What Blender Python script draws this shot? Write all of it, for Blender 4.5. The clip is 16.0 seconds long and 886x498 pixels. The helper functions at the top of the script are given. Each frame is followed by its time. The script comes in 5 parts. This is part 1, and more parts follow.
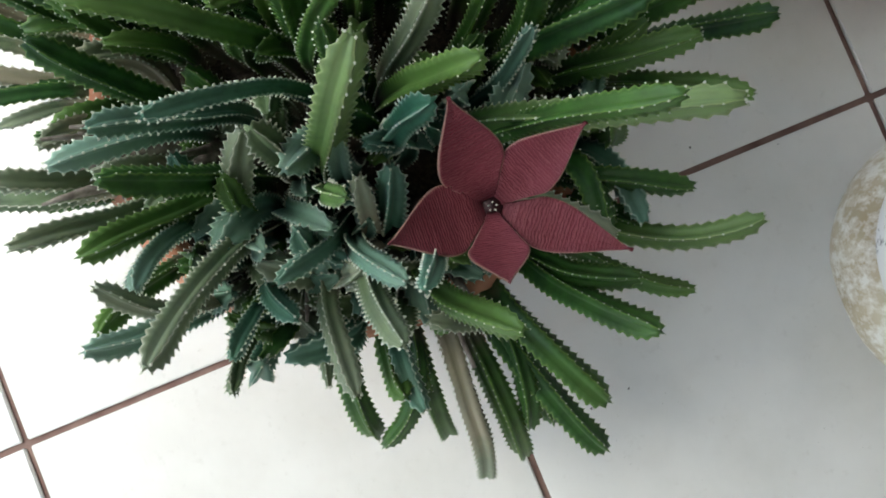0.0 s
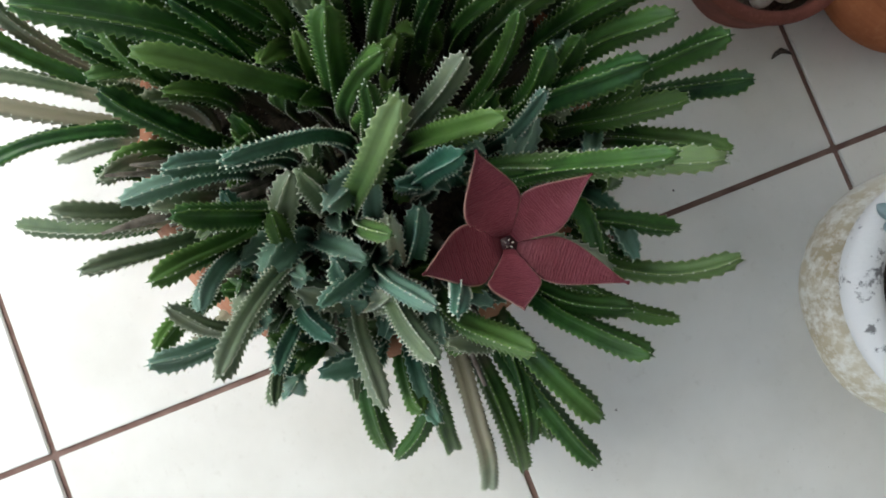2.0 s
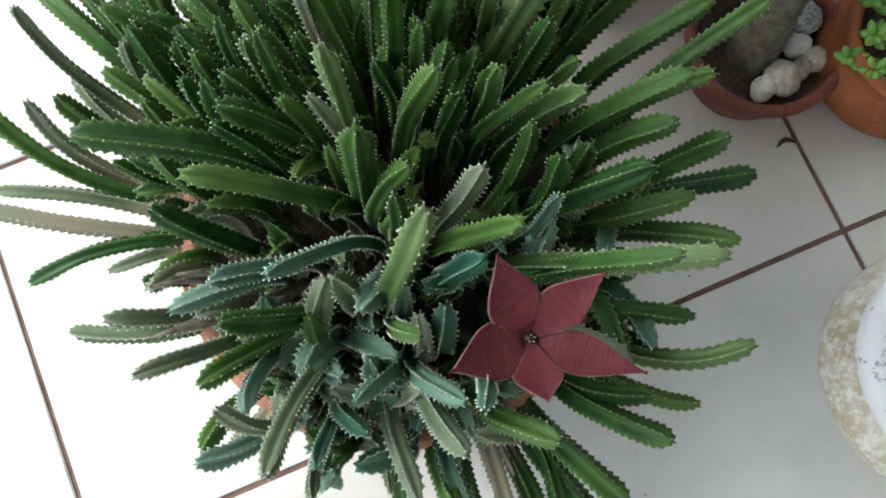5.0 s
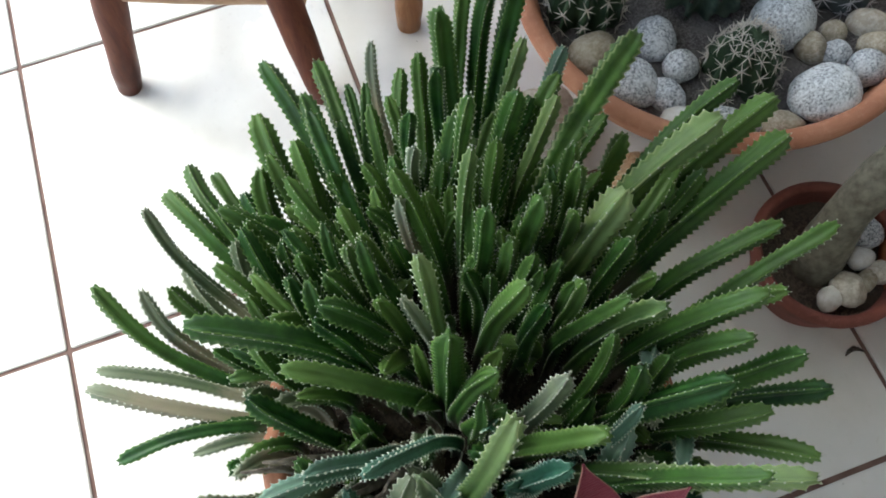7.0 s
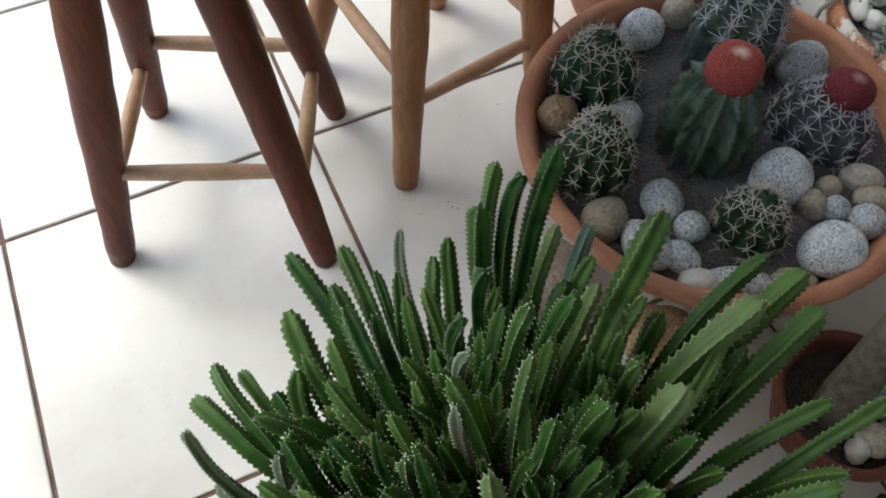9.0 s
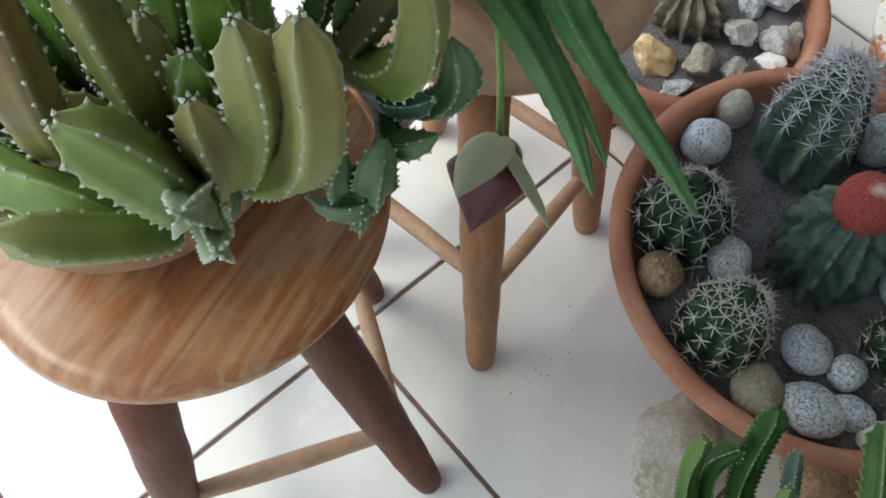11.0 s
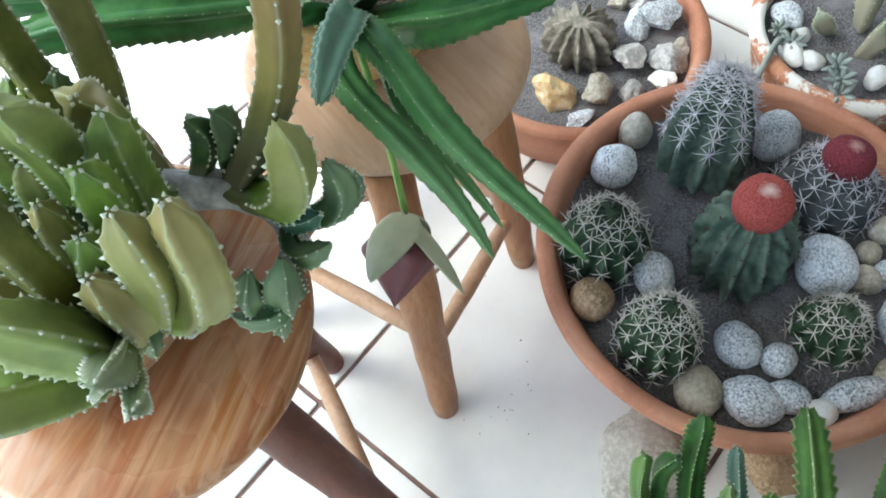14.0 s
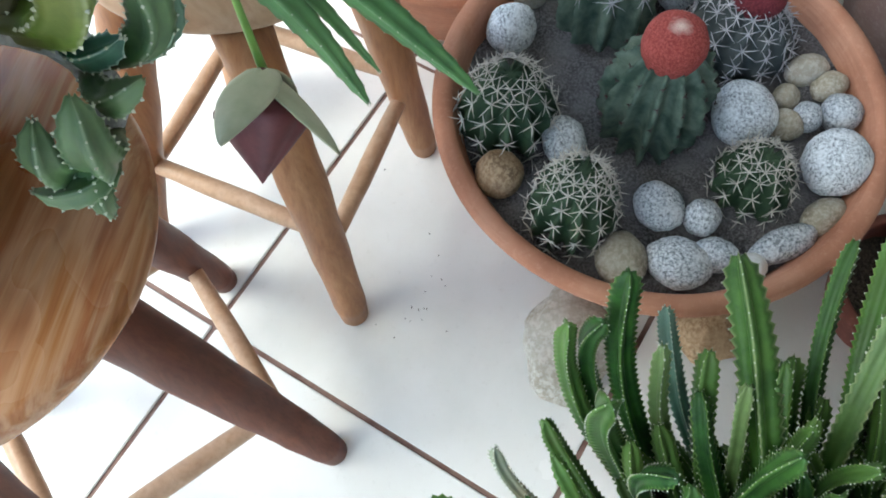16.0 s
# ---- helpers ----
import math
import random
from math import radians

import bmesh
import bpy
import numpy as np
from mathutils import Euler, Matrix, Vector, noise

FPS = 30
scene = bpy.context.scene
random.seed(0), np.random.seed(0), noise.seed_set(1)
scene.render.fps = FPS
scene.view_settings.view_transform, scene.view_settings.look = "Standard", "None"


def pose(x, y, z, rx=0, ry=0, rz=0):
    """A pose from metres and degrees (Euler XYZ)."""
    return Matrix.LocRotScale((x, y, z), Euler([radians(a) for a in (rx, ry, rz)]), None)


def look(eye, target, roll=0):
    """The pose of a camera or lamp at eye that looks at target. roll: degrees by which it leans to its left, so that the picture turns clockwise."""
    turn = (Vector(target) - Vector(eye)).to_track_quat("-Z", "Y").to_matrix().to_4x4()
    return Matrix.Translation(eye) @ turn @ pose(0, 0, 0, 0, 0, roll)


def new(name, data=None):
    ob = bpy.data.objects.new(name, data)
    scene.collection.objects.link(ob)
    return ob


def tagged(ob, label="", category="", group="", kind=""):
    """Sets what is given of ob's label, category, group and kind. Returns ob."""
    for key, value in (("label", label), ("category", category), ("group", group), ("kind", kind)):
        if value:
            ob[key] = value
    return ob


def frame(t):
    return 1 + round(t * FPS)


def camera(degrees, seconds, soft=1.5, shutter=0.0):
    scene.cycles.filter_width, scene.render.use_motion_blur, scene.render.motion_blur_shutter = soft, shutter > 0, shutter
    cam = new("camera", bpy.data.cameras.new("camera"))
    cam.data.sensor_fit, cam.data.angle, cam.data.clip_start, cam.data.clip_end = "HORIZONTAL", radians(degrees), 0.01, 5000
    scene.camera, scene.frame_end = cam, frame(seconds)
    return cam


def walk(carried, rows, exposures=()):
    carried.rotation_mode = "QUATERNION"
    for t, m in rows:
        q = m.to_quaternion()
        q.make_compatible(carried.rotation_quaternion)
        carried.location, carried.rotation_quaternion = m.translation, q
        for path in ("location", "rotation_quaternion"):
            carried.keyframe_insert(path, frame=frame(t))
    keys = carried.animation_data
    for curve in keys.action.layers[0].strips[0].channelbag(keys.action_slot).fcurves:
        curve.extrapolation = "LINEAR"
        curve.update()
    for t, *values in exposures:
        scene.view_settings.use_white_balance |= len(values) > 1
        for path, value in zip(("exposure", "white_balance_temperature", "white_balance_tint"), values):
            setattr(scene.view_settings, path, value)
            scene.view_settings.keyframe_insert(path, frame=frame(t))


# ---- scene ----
cam = camera(58.1, 16.0, 1.8)
PATH = [
    (0, (0.431, -0.012, 0.786), (0.474, 0.074, -1.212), 4.2),
    (0.5, (0.421, -0.001, 0.791), (0.476, 0.081, -1.207), 11.7),
    (1, (0.417, -0.004, 0.828), (0.526, 0.147, -1.163), 14.6),
    (1.5, (0.407, -0.008, 0.857), (0.506, 0.14, -1.135), 12.7),
    (2, (0.402, -0.003, 0.855), (0.525, 0.129, -1.136), 21.6),
    (2.5, (0.393, -0.003, 0.872), (0.499, 0.174, -1.117), 10.3),
    (3, (0.39, -0.005, 0.881), (0.514, 0.206, -1.104), 9.8),
    (3.2, (0.391, -0.007, 0.885), (0.527, 0.265, -1.092), 5.6),
    (5.3, (0.404, 0.006, 0.894), (0.552, 0.377, -1.065), -1.3),
    (5.5, (0.401, 0.006, 0.893), (0.596, 0.441, -1.049), 1.7),
    (6, (0.395, 0.014, 0.907), (0.607, 0.559, -1.006), -1.7),
    (6.5, (0.382, 0.015, 0.919), (0.618, 0.656, -0.961), -1.4),
    (7, (0.379, 0.03, 0.932), (0.572, 0.79, -0.908), -6.0),
    (7.5, (0.379, 0.031, 0.937), (0.585, 0.846, -0.878), -5.4),
    (8, (0.374, 0.036, 0.945), (0.579, 0.915, -0.84), -5.6),
    (8.5, (0.361, 0.053, 0.955), (0.629, 1.019, -0.776), -3.0),
    (9, (0.328, 0.146, 0.961), (0.736, 1.04, -0.781), 0.3),
    (9.5, (0.267, 0.246, 0.956), (0.839, 1.079, -0.77), 1.8),
    (10, (0.284, 0.362, 0.937), (0.846, 1.157, -0.81), 1.3),
    (10.2, (0.294, 0.415, 0.949), (0.859, 1.196, -0.803), 0.9),
    (12.3, (0.32, 0.58, 1.001), (0.826, 1.122, -0.856), -6.3),
    (12.5, (0.312, 0.576, 1.009), (0.849, 1.132, -0.836), -5.7),
    (13, (0.314, 0.566, 1.032), (0.963, 1.224, -0.742), -4.5),
    (13.5, (0.339, 0.535, 1.043), (1.023, 1.229, -0.704), -6.5),
    (14, (0.353, 0.514, 1.039), (0.999, 1.195, -0.727), -8.6),
    (14.5, (0.36, 0.498, 1.026), (0.973, 1.1, -0.78), -8.0),
    (15, (0.369, 0.508, 0.99), (1.007, 1.026, -0.834), -3.7),
    (15.5, (0.369, 0.518, 0.949), (1.086, 0.981, -0.86), 1.1),
    (16, (0.361, 0.495, 0.927), (0.992, 0.93, -0.92), -3.6),
]
EXPOSURES = [(0, 1.38, 6250, 0), (3, 1.25, 6250, 0), (5.5, 1.62, 6200, 0), (6.5, 1.62, 6200, 0), (8.5, 1.02, 6400, 2), (10.2, 0.88, 6300, 0), (12.3, 1.68, 6000, -2), (14, 1.90, 5900, -3), (16, 1.78, 5900, -3)]
walk(cam, [(t, look(eye, target, roll)) for t, eye, target, roll in PATH], EXPOSURES)

# ---- world, sun, exposure ----
world = bpy.data.worlds.new("world")
scene.world = world
world.use_nodes = True
wn = world.node_tree
bg = wn.nodes["Background"]
sky = wn.nodes.new("ShaderNodeTexSky")
sky.sky_type = "NISHITA"
sky.sun_disc = False
sky.sun_elevation, sky.sun_rotation = radians(55), radians(-45)
sky.air_density, sky.dust_density, sky.ozone_density = 1.0, 3.0, 0.8
wn.links.new(sky.outputs[0], bg.inputs[0])
bg.inputs[1].default_value = 0.15
sun = new("sun", bpy.data.lights.new("sun", "SUN"))
sun.data.energy, sun.data.angle, sun.data.color = 1.05, radians(30), (1.0, 0.97, 0.93)
sun.matrix_world = look((-2.0, 2.0, 4.0), (0, 0, 0))


# ---- material helpers ----
class Nodes:
    """A small wrapper that builds one principled material."""

    def __init__(self, name, rough=0.6, metal=0.0, spec=0.5):
        self.mat = bpy.data.materials.new(name)
        self.mat.use_nodes = True
        self.tree = self.mat.node_tree
        self.bsdf = self.tree.nodes["Principled BSDF"]
        self.bsdf.inputs["Roughness"].default_value = rough
        self.bsdf.inputs["Metallic"].default_value = metal
        self.bsdf.inputs["Specular IOR Level"].default_value = spec
        self.coord = self.tree.nodes.new("ShaderNodeTexCoord")

    def add(self, kind, **values):
        node = self.tree.nodes.new(kind)
        for key, value in values.items():
            if key in node.inputs:
                node.inputs[key].default_value = value
        return node

    def link(self, a, b):
        self.tree.links.new(a, b)

    def space(self, scale=(1, 1, 1), which="Object"):
        m = self.add("ShaderNodeMapping")
        m.inputs["Scale"].default_value = scale
        self.link(self.coord.outputs[which], m.inputs[0])
        return m.outputs[0]

    def noise(self, scale, detail=4, rough=0.55, where=None, distort=0.0):
        n = self.add("ShaderNodeTexNoise", Scale=scale, Detail=detail, Roughness=rough, Distortion=distort)
        self.link(where if where is not None else self.coord.outputs["Object"], n.inputs["Vector"])
        return n.outputs[0]

    def ramp(self, fac, stops):
        r = self.add("ShaderNodeValToRGB")
        while len(r.color_ramp.elements) < len(stops):
            r.color_ramp.elements.new(0.5)
        for e, (pos, col) in zip(r.color_ramp.elements, stops):
            e.position = pos
            e.color = (*col, 1) if len(col) == 3 else (col[0], col[0], col[0], 1)
        self.link(fac, r.inputs[0])
        return r.outputs[0]

    def mix(self, fac, a, b, kind="MIX"):
        m = self.add("ShaderNodeMix")
        m.data_type, m.blend_type = "RGBA", kind
        for value, sock in ((fac, m.inputs[0]), (a, m.inputs[6]), (b, m.inputs[7])):
            if isinstance(value, (int, float)):
                sock.default_value = value
            elif isinstance(value, tuple):
                sock.default_value = (*value, 1)
            else:
                self.link(value, sock)
        return m.outputs[2]

    def maths(self, op, a, b=0.0):
        m = self.add("ShaderNodeMath")
        m.operation = op
        for value, sock in ((a, m.inputs[0]), (b, m.inputs[1])):
            if isinstance(value, (int, float)):
                sock.default_value = value
            else:
                self.link(value, sock)
        return m.outputs[0]

    def random(self):
        return self.add("ShaderNodeObjectInfo").outputs["Random"]

    def uv(self):
        s = self.add("ShaderNodeSeparateXYZ")
        self.link(self.coord.outputs["UV"], s.inputs[0])
        return s.outputs[0], s.outputs[1]

    def color(self, out):
        self.link(out, self.bsdf.inputs["Base Color"])

    def rough(self, out):
        self.link(out, self.bsdf.inputs["Roughness"])

    def bump(self, height, strength=0.3, distance=0.002):
        b = self.add("ShaderNodeBump", Strength=strength, Distance=distance)
        self.link(height, b.inputs["Height"])
        self.link(b.outputs[0], self.bsdf.inputs["Normal"])


def speckled(name, base, dark, pale, scale=60, rough=0.75, bump=0.4, fine=260):
    """Earthy or stony surface: two scales of mottling, each object a little different."""
    n = Nodes(name, rough)
    big = n.noise(scale * 0.3, 5)
    small = n.noise(fine, 3, 0.7)
    col = n.ramp(big, [(0.3, dark), (0.5, base), (0.72, pale)])
    col = n.mix(n.ramp(small, [(0.42, (0.0,)), (0.62, (1.0,))]), col, pale)
    shade = n.maths("MULTIPLY_ADD", n.random(), 0.35)
    n.tree.nodes[-1].inputs[2].default_value = 0.8
    col = n.mix(1.0, col, shade, "MULTIPLY")
    n.color(col)
    n.bump(small, bump, 0.001)
    return n.mat


def terracotta_mat(name, base, pale, dark):
    n = Nodes(name, 0.8, 0.0, 0.3)
    a = n.noise(9, 5)
    b = n.noise(140, 4, 0.7)
    bands = n.noise(30, 3, 0.6, n.space((0.4, 0.4, 9)))
    col = n.ramp(a, [(0.3, dark), (0.5, base), (0.75, pale)])
    col = n.mix(n.ramp(bands, [(0.45, (0.0,)), (0.7, (0.45,))]), col, dark)
    col = n.mix(n.ramp(b, [(0.52, (0.0,)), (0.72, (0.5,))]), col, pale)
    n.color(col)
    n.bump(b, 0.25, 0.001)
    return n.mat


def wood_mat(name, stops, scale=(6, 60, 60), rough=0.38, gloss=0.4):
    n = Nodes(name, rough, 0.0, gloss)
    sp = n.space(scale)
    grain = n.noise(1.0, 6, 0.62, sp, 0.8)
    fine = n.noise(5.0, 3, 0.6, sp)
    patch = n.noise(7, 3)
    col = n.ramp(n.maths("MULTIPLY_ADD", patch, 0.45), stops)
    madd = n.tree.nodes[-2]
    n.link(n.maths("MULTIPLY", grain, 0.65), madd.inputs[2])
    col = n.mix(n.ramp(fine, [(0.45, (0.0,)), (0.75, (0.4,))]), col, stops[0][1])
    n.color(col)
    n.rough(n.ramp(patch, [(0.3, (rough * 0.8,)), (0.7, (min(1, rough * 1.4),))]))
    n.bump(grain, 0.15, 0.001)
    return n.mat


def succulent_mat(name, deep, green, pale, woody, wood_end=0.12, edge=0.5, tip=None, tip_amount=0.0, rough=0.42):
    """Stem skin. UV x runs from base to tip, UV y is 1 on the rib edge and 0 in the furrow."""
    n = Nodes(name, rough, 0.0, 0.28)
    along, rib = n.uv()
    rnd = n.random()
    mott = n.noise(45, 4, 0.6)
    skin = n.mix(n.ramp(mott, [(0.35, (0.0,)), (0.65, (1.0,))]), deep, green)
    skin = n.mix(n.maths("MULTIPLY", n.ramp(along, [(0.3, (0.0,)), (1.0, (1.0,))]), n.maths("MULTIPLY", rnd, 0.55)), skin, pale)
    if tip:
        skin = n.mix(n.maths("MULTIPLY", n.ramp(along, [(0.25, (0.0,)), (0.95, (1.0,))]), n.maths("MULTIPLY", n.ramp(rnd, [(0.35, (0.0,)), (0.9, (1.0,))]), tip_amount)), skin, tip)
    skin = n.mix(n.ramp(rib, [(0.84, (0.0,)), (0.98, (edge,))]), skin, pale)
    old = n.noise(70, 5, 0.7)
    low = n.maths("ADD", along, n.maths("MULTIPLY", old, -0.22))
    low = n.maths("SUBTRACT", low, n.maths("MULTIPLY", n.ramp(rnd, [(0.55, (0.0,)), (1.0, (1.0,))]), wood_end * 1.6))
    skin = n.mix(n.ramp(low, [(max(0.0, wood_end - 0.1), (1.0,)), (wood_end + 0.08, (0.0,))]), skin, woody)
    n.color(skin)
    n.bsdf.inputs["Subsurface Weight"].default_value = 0.06
    n.bsdf.inputs["Subsurface Radius"].default_value = (0.002, 0.004, 0.001)
    n.bump(n.noise(300, 3, 0.6), 0.12, 0.0006)
    return n.mat


def plain_mat(name, a, b, scale=40, rough=0.6, bump=0.2, fine=250):
    n = Nodes(name, rough)
    col = n.mix(n.ramp(n.noise(scale, 4), [(0.35, (0.0,)), (0.65, (1.0,))]), a, b)
    n.color(col)
    n.bump(n.noise(fine, 3, 0.6), bump, 0.0008)
    return n.mat


# ---- materials ----
def tile_mat():
    n = Nodes("glazed_tile", 0.2, 0.0, 0.5)
    shift = n.add("ShaderNodeVectorMath")
    n.link(n.coord.outputs["Object"], shift.inputs[0])
    n.link(n.maths("MULTIPLY", n.random(), 37.0), shift.inputs[1])
    cloud = n.noise(5, 5, 0.6, shift.outputs[0])
    fine = n.noise(90, 4, 0.65, shift.outputs[0])
    col = n.ramp(cloud, [(0.3, (0.66, 0.645, 0.605)), (0.5, (0.74, 0.725, 0.69)), (0.72, (0.79, 0.78, 0.75))])
    col = n.mix(n.ramp(fine, [(0.6, (0.0,)), (0.8, (0.35,))]), col, (0.52, 0.49, 0.44))
    dirt = n.noise(420, 2, 0.5, shift.outputs[0])
    col = n.mix(n.ramp(dirt, [(0.765, (0.0,)), (0.80, (0.6,))]), col, (0.22, 0.19, 0.15))
    n.color(col)
    n.rough(n.ramp(cloud, [(0.3, (0.16,)), (0.7, (0.28,))]))
    n.bump(n.noise(14, 2), 0.05, 0.002)
    return n.mat


TILE = tile_mat()
GROUT = plain_mat("brown_grout", (0.15, 0.085, 0.07), (0.23, 0.15, 0.125), 30, 0.9)
PLASTER = plain_mat("wall_plaster", (0.36, 0.35, 0.33), (0.43, 0.42, 0.40), 6, 0.9)
EARTH_OUT = plain_mat("yard_ground", (0.30, 0.28, 0.25), (0.42, 0.40, 0.36), 3, 0.9)
CLAY = terracotta_mat("terracotta", (0.44, 0.20, 0.12), (0.54, 0.29, 0.19), (0.30, 0.125, 0.075))
def flaking_mat():
    n = Nodes("flaking_white_paint_on_clay", 0.8, 0.0, 0.3)
    big = n.noise(11, 4, 0.6)
    fine = n.noise(120, 4, 0.7)
    clay = n.mix(n.ramp(fine, [(0.4, (0.0,)), (0.7, (1.0,))]), (0.40, 0.17, 0.09), (0.50, 0.26, 0.16))
    worn = n.maths("ADD", big, n.maths("MULTIPLY", fine, 0.25))
    n.color(n.mix(n.ramp(worn, [(0.60, (0.0,)), (0.64, (1.0,))]), clay, (0.68, 0.66, 0.60)))
    n.bump(worn, 0.3, 0.002)
    return n.mat


FLAKING = flaking_mat()
def whitewash_mat():
    n = Nodes("flaking_whitewash", 0.85, 0.0, 0.3)
    big = n.noise(34, 5, 0.65)
    fine = n.noise(150, 4, 0.7)
    worn = n.maths("ADD", big, n.maths("MULTIPLY", fine, 0.3))
    col = n.mix(n.ramp(worn, [(0.50, (0.0,)), (0.56, (1.0,))]), (0.20, 0.19, 0.19), (0.74, 0.73, 0.72))
    n.color(col)
    n.bump(worn, 0.4, 0.002)
    return n.mat


WHITEWASH = whitewash_mat()
CLAY_RED = terracotta_mat("red_terracotta", (0.20, 0.065, 0.05), (0.29, 0.11, 0.085), (0.115, 0.04, 0.03))
CLAY_ORANGE = terracotta_mat("orange_terracotta", (0.36, 0.125, 0.05), (0.43, 0.18, 0.085), (0.24, 0.075, 0.03))
CLAY_PINK = terracotta_mat("dusty_pink_clay", (0.34, 0.25, 0.235), (0.43, 0.36, 0.34), (0.25, 0.165, 0.15))
SOIL = speckled("dry_soil", (0.085, 0.079, 0.081), (0.026, 0.023, 0.024), (0.21, 0.20, 0.205), 60, 0.95, 0.9, 340)
SOIL_DARK = speckled("dark_soil", (0.045, 0.034, 0.027), (0.02, 0.015, 0.012), (0.11, 0.085, 0.065), 60, 0.95, 0.9, 300)


def granite_mat(name, dark, mid, pale):
    n = Nodes(name, 0.65)
    small = n.noise(330, 5, 0.75)
    big = n.noise(42, 5, 0.65)
    col = n.ramp(small, [(0.36, dark), (0.47, mid), (0.62, pale)])
    col = n.mix(n.ramp(big, [(0.48, (0.0,)), (0.62, (0.7,))]), col, pale)
    shade = n.maths("MULTIPLY_ADD", n.random(), 0.4)
    n.tree.nodes[-1].inputs[2].default_value = 0.78
    n.color(n.mix(1.0, col, shade, "MULTIPLY"))
    n.bump(small, 0.3, 0.001)
    return n.mat


GRANITE = granite_mat("grey_granite", (0.08, 0.088, 0.10), (0.41, 0.435, 0.465), (0.76, 0.785, 0.81))
GRANITE_DARK = granite_mat("dark_granite", (0.055, 0.06, 0.072), (0.33, 0.355, 0.385), (0.72, 0.745, 0.775))
TANSTONE = speckled("tan_stone", (0.29, 0.255, 0.19), (0.17, 0.14, 0.095), (0.43, 0.39, 0.32), 70, 0.75, 0.4, 200)
BROWNSTONE = speckled("brown_stone", (0.30, 0.19, 0.10), (0.14, 0.085, 0.045), (0.45, 0.32, 0.19), 90, 0.75, 0.5, 240)
PALESTONE = speckled("pale_stone", (0.42, 0.385, 0.32), (0.27, 0.225, 0.165), (0.56, 0.53, 0.47), 26, 0.85, 0.5, 150)
GREYSTONE = speckled("grey_broken_stone", (0.38, 0.365, 0.345), (0.22, 0.21, 0.20), (0.52, 0.51, 0.49), 30, 0.85, 0.5, 140)
WHITESTONE = speckled("white_pebble", (0.72, 0.70, 0.66), (0.60, 0.56, 0.50), (0.80, 0.79, 0.76), 50, 0.55, 0.15, 120)
YELLOWSTONE = speckled("yellow_stone", (0.62, 0.41, 0.17), (0.50, 0.29, 0.10), (0.70, 0.58, 0.38), 40, 0.6, 0.3, 110)
SEAT = wood_mat("stool_seat_wood", [(0.36, (0.085, 0.026, 0.009)), (0.44, (0.24, 0.082, 0.026)), (0.50, (0.36, 0.150, 0.052)), (0.56, (0.46, 0.25, 0.13)), (0.63, (0.31, 0.11, 0.04)), (0.70, (0.42, 0.20, 0.09))], (2.4, 26, 26), 0.24, 0.5)
SEAT_PALE = wood_mat("pale_seat_wood", [(0.25, (0.30, 0.17, 0.09)), (0.5, (0.43, 0.27, 0.16)), (0.75, (0.52, 0.36, 0.24))], (6, 40, 40), 0.4, 0.4)
LEG_DARK = wood_mat("dark_leg_wood", [(0.25, (0.045, 0.011, 0.006)), (0.5, (0.108, 0.030, 0.016)), (0.75, (0.17, 0.058, 0.030))], (60, 60, 7), 0.5, 0.25)
LEG_PALE = wood_mat("orange_leg_wood", [(0.25, (0.15, 0.055, 0.022)), (0.5, (0.30, 0.13, 0.05)), (0.75, (0.42, 0.22, 0.10))], (60, 60, 7), 0.4, 0.4)
RUNG = wood_mat("pale_rung_wood", [(0.25, (0.27, 0.15, 0.085)), (0.5, (0.41, 0.255, 0.155)), (0.75, (0.52, 0.36, 0.25))], (40, 40, 40), 0.45, 0.35)
POTWOOD = wood_mat("banded_pot_wood", [(0.25, (0.13, 0.055, 0.028)), (0.45, (0.27, 0.13, 0.07)), (0.6, (0.34, 0.21, 0.12)), (0.8, (0.28, 0.22, 0.13))], (9, 9, 90), 0.5, 0.35)
STRAW = wood_mat("straw_pot_wood", [(0.25, (0.10, 0.045, 0.012)), (0.42, (0.42, 0.25, 0.07)), (0.6, (0.52, 0.36, 0.14)), (0.8, (0.50, 0.27, 0.17))], (9, 9, 130), 0.5, 0.35)
STEM = succulent_mat("carrion_stem_skin", (0.009, 0.040, 0.010), (0.033, 0.102, 0.018), (0.200, 0.320, 0.075), (0.13, 0.11, 0.08), 0.12, 0.62)
# yellower young growth; also carries the brightness of well-lit stems in its colour
STEM_LIT_YOUNG = succulent_mat("lit_young_stem_skin", (0.030, 0.085, 0.014), (0.075, 0.160, 0.030), (0.36, 0.44, 0.20), (0.13, 0.11, 0.08), 0.10, 0.8)
STEM_GREY = succulent_mat("old_stem_skin", (0.048, 0.085, 0.034), (0.100, 0.150, 0.060), (0.48, 0.50, 0.38), (0.33, 0.30, 0.21), 0.30, 0.85, None, 0.0, 0.6)
STEM_BLUE = succulent_mat("bluish_stem_skin", (0.018, 0.075, 0.044), (0.050, 0.155, 0.095), (0.40, 0.54, 0.43), (0.17, 0.15, 0.12), 0.10, 0.85, None, 0.0, 0.5)
STEM_FAT = succulent_mat("fat_stem_skin", (0.095, 0.180, 0.020), (0.200, 0.310, 0.042), (0.50, 0.56, 0.32), (0.12, 0.13, 0.05), 0.05, 0.55, (0.26, 0.13, 0.03), 0.55)
STEM_PALE = succulent_mat("pale_young_stem_skin", (0.20, 0.28, 0.14), (0.30, 0.38, 0.20), (0.52, 0.56, 0.42), (0.12, 0.13, 0.05), 0.02, 0.5)
STEM_MID = succulent_mat("mid_green_stem_skin", (0.035, 0.085, 0.030), (0.085, 0.165, 0.055), (0.34, 0.42, 0.27), (0.12, 0.13, 0.07), 0.05, 0.5)
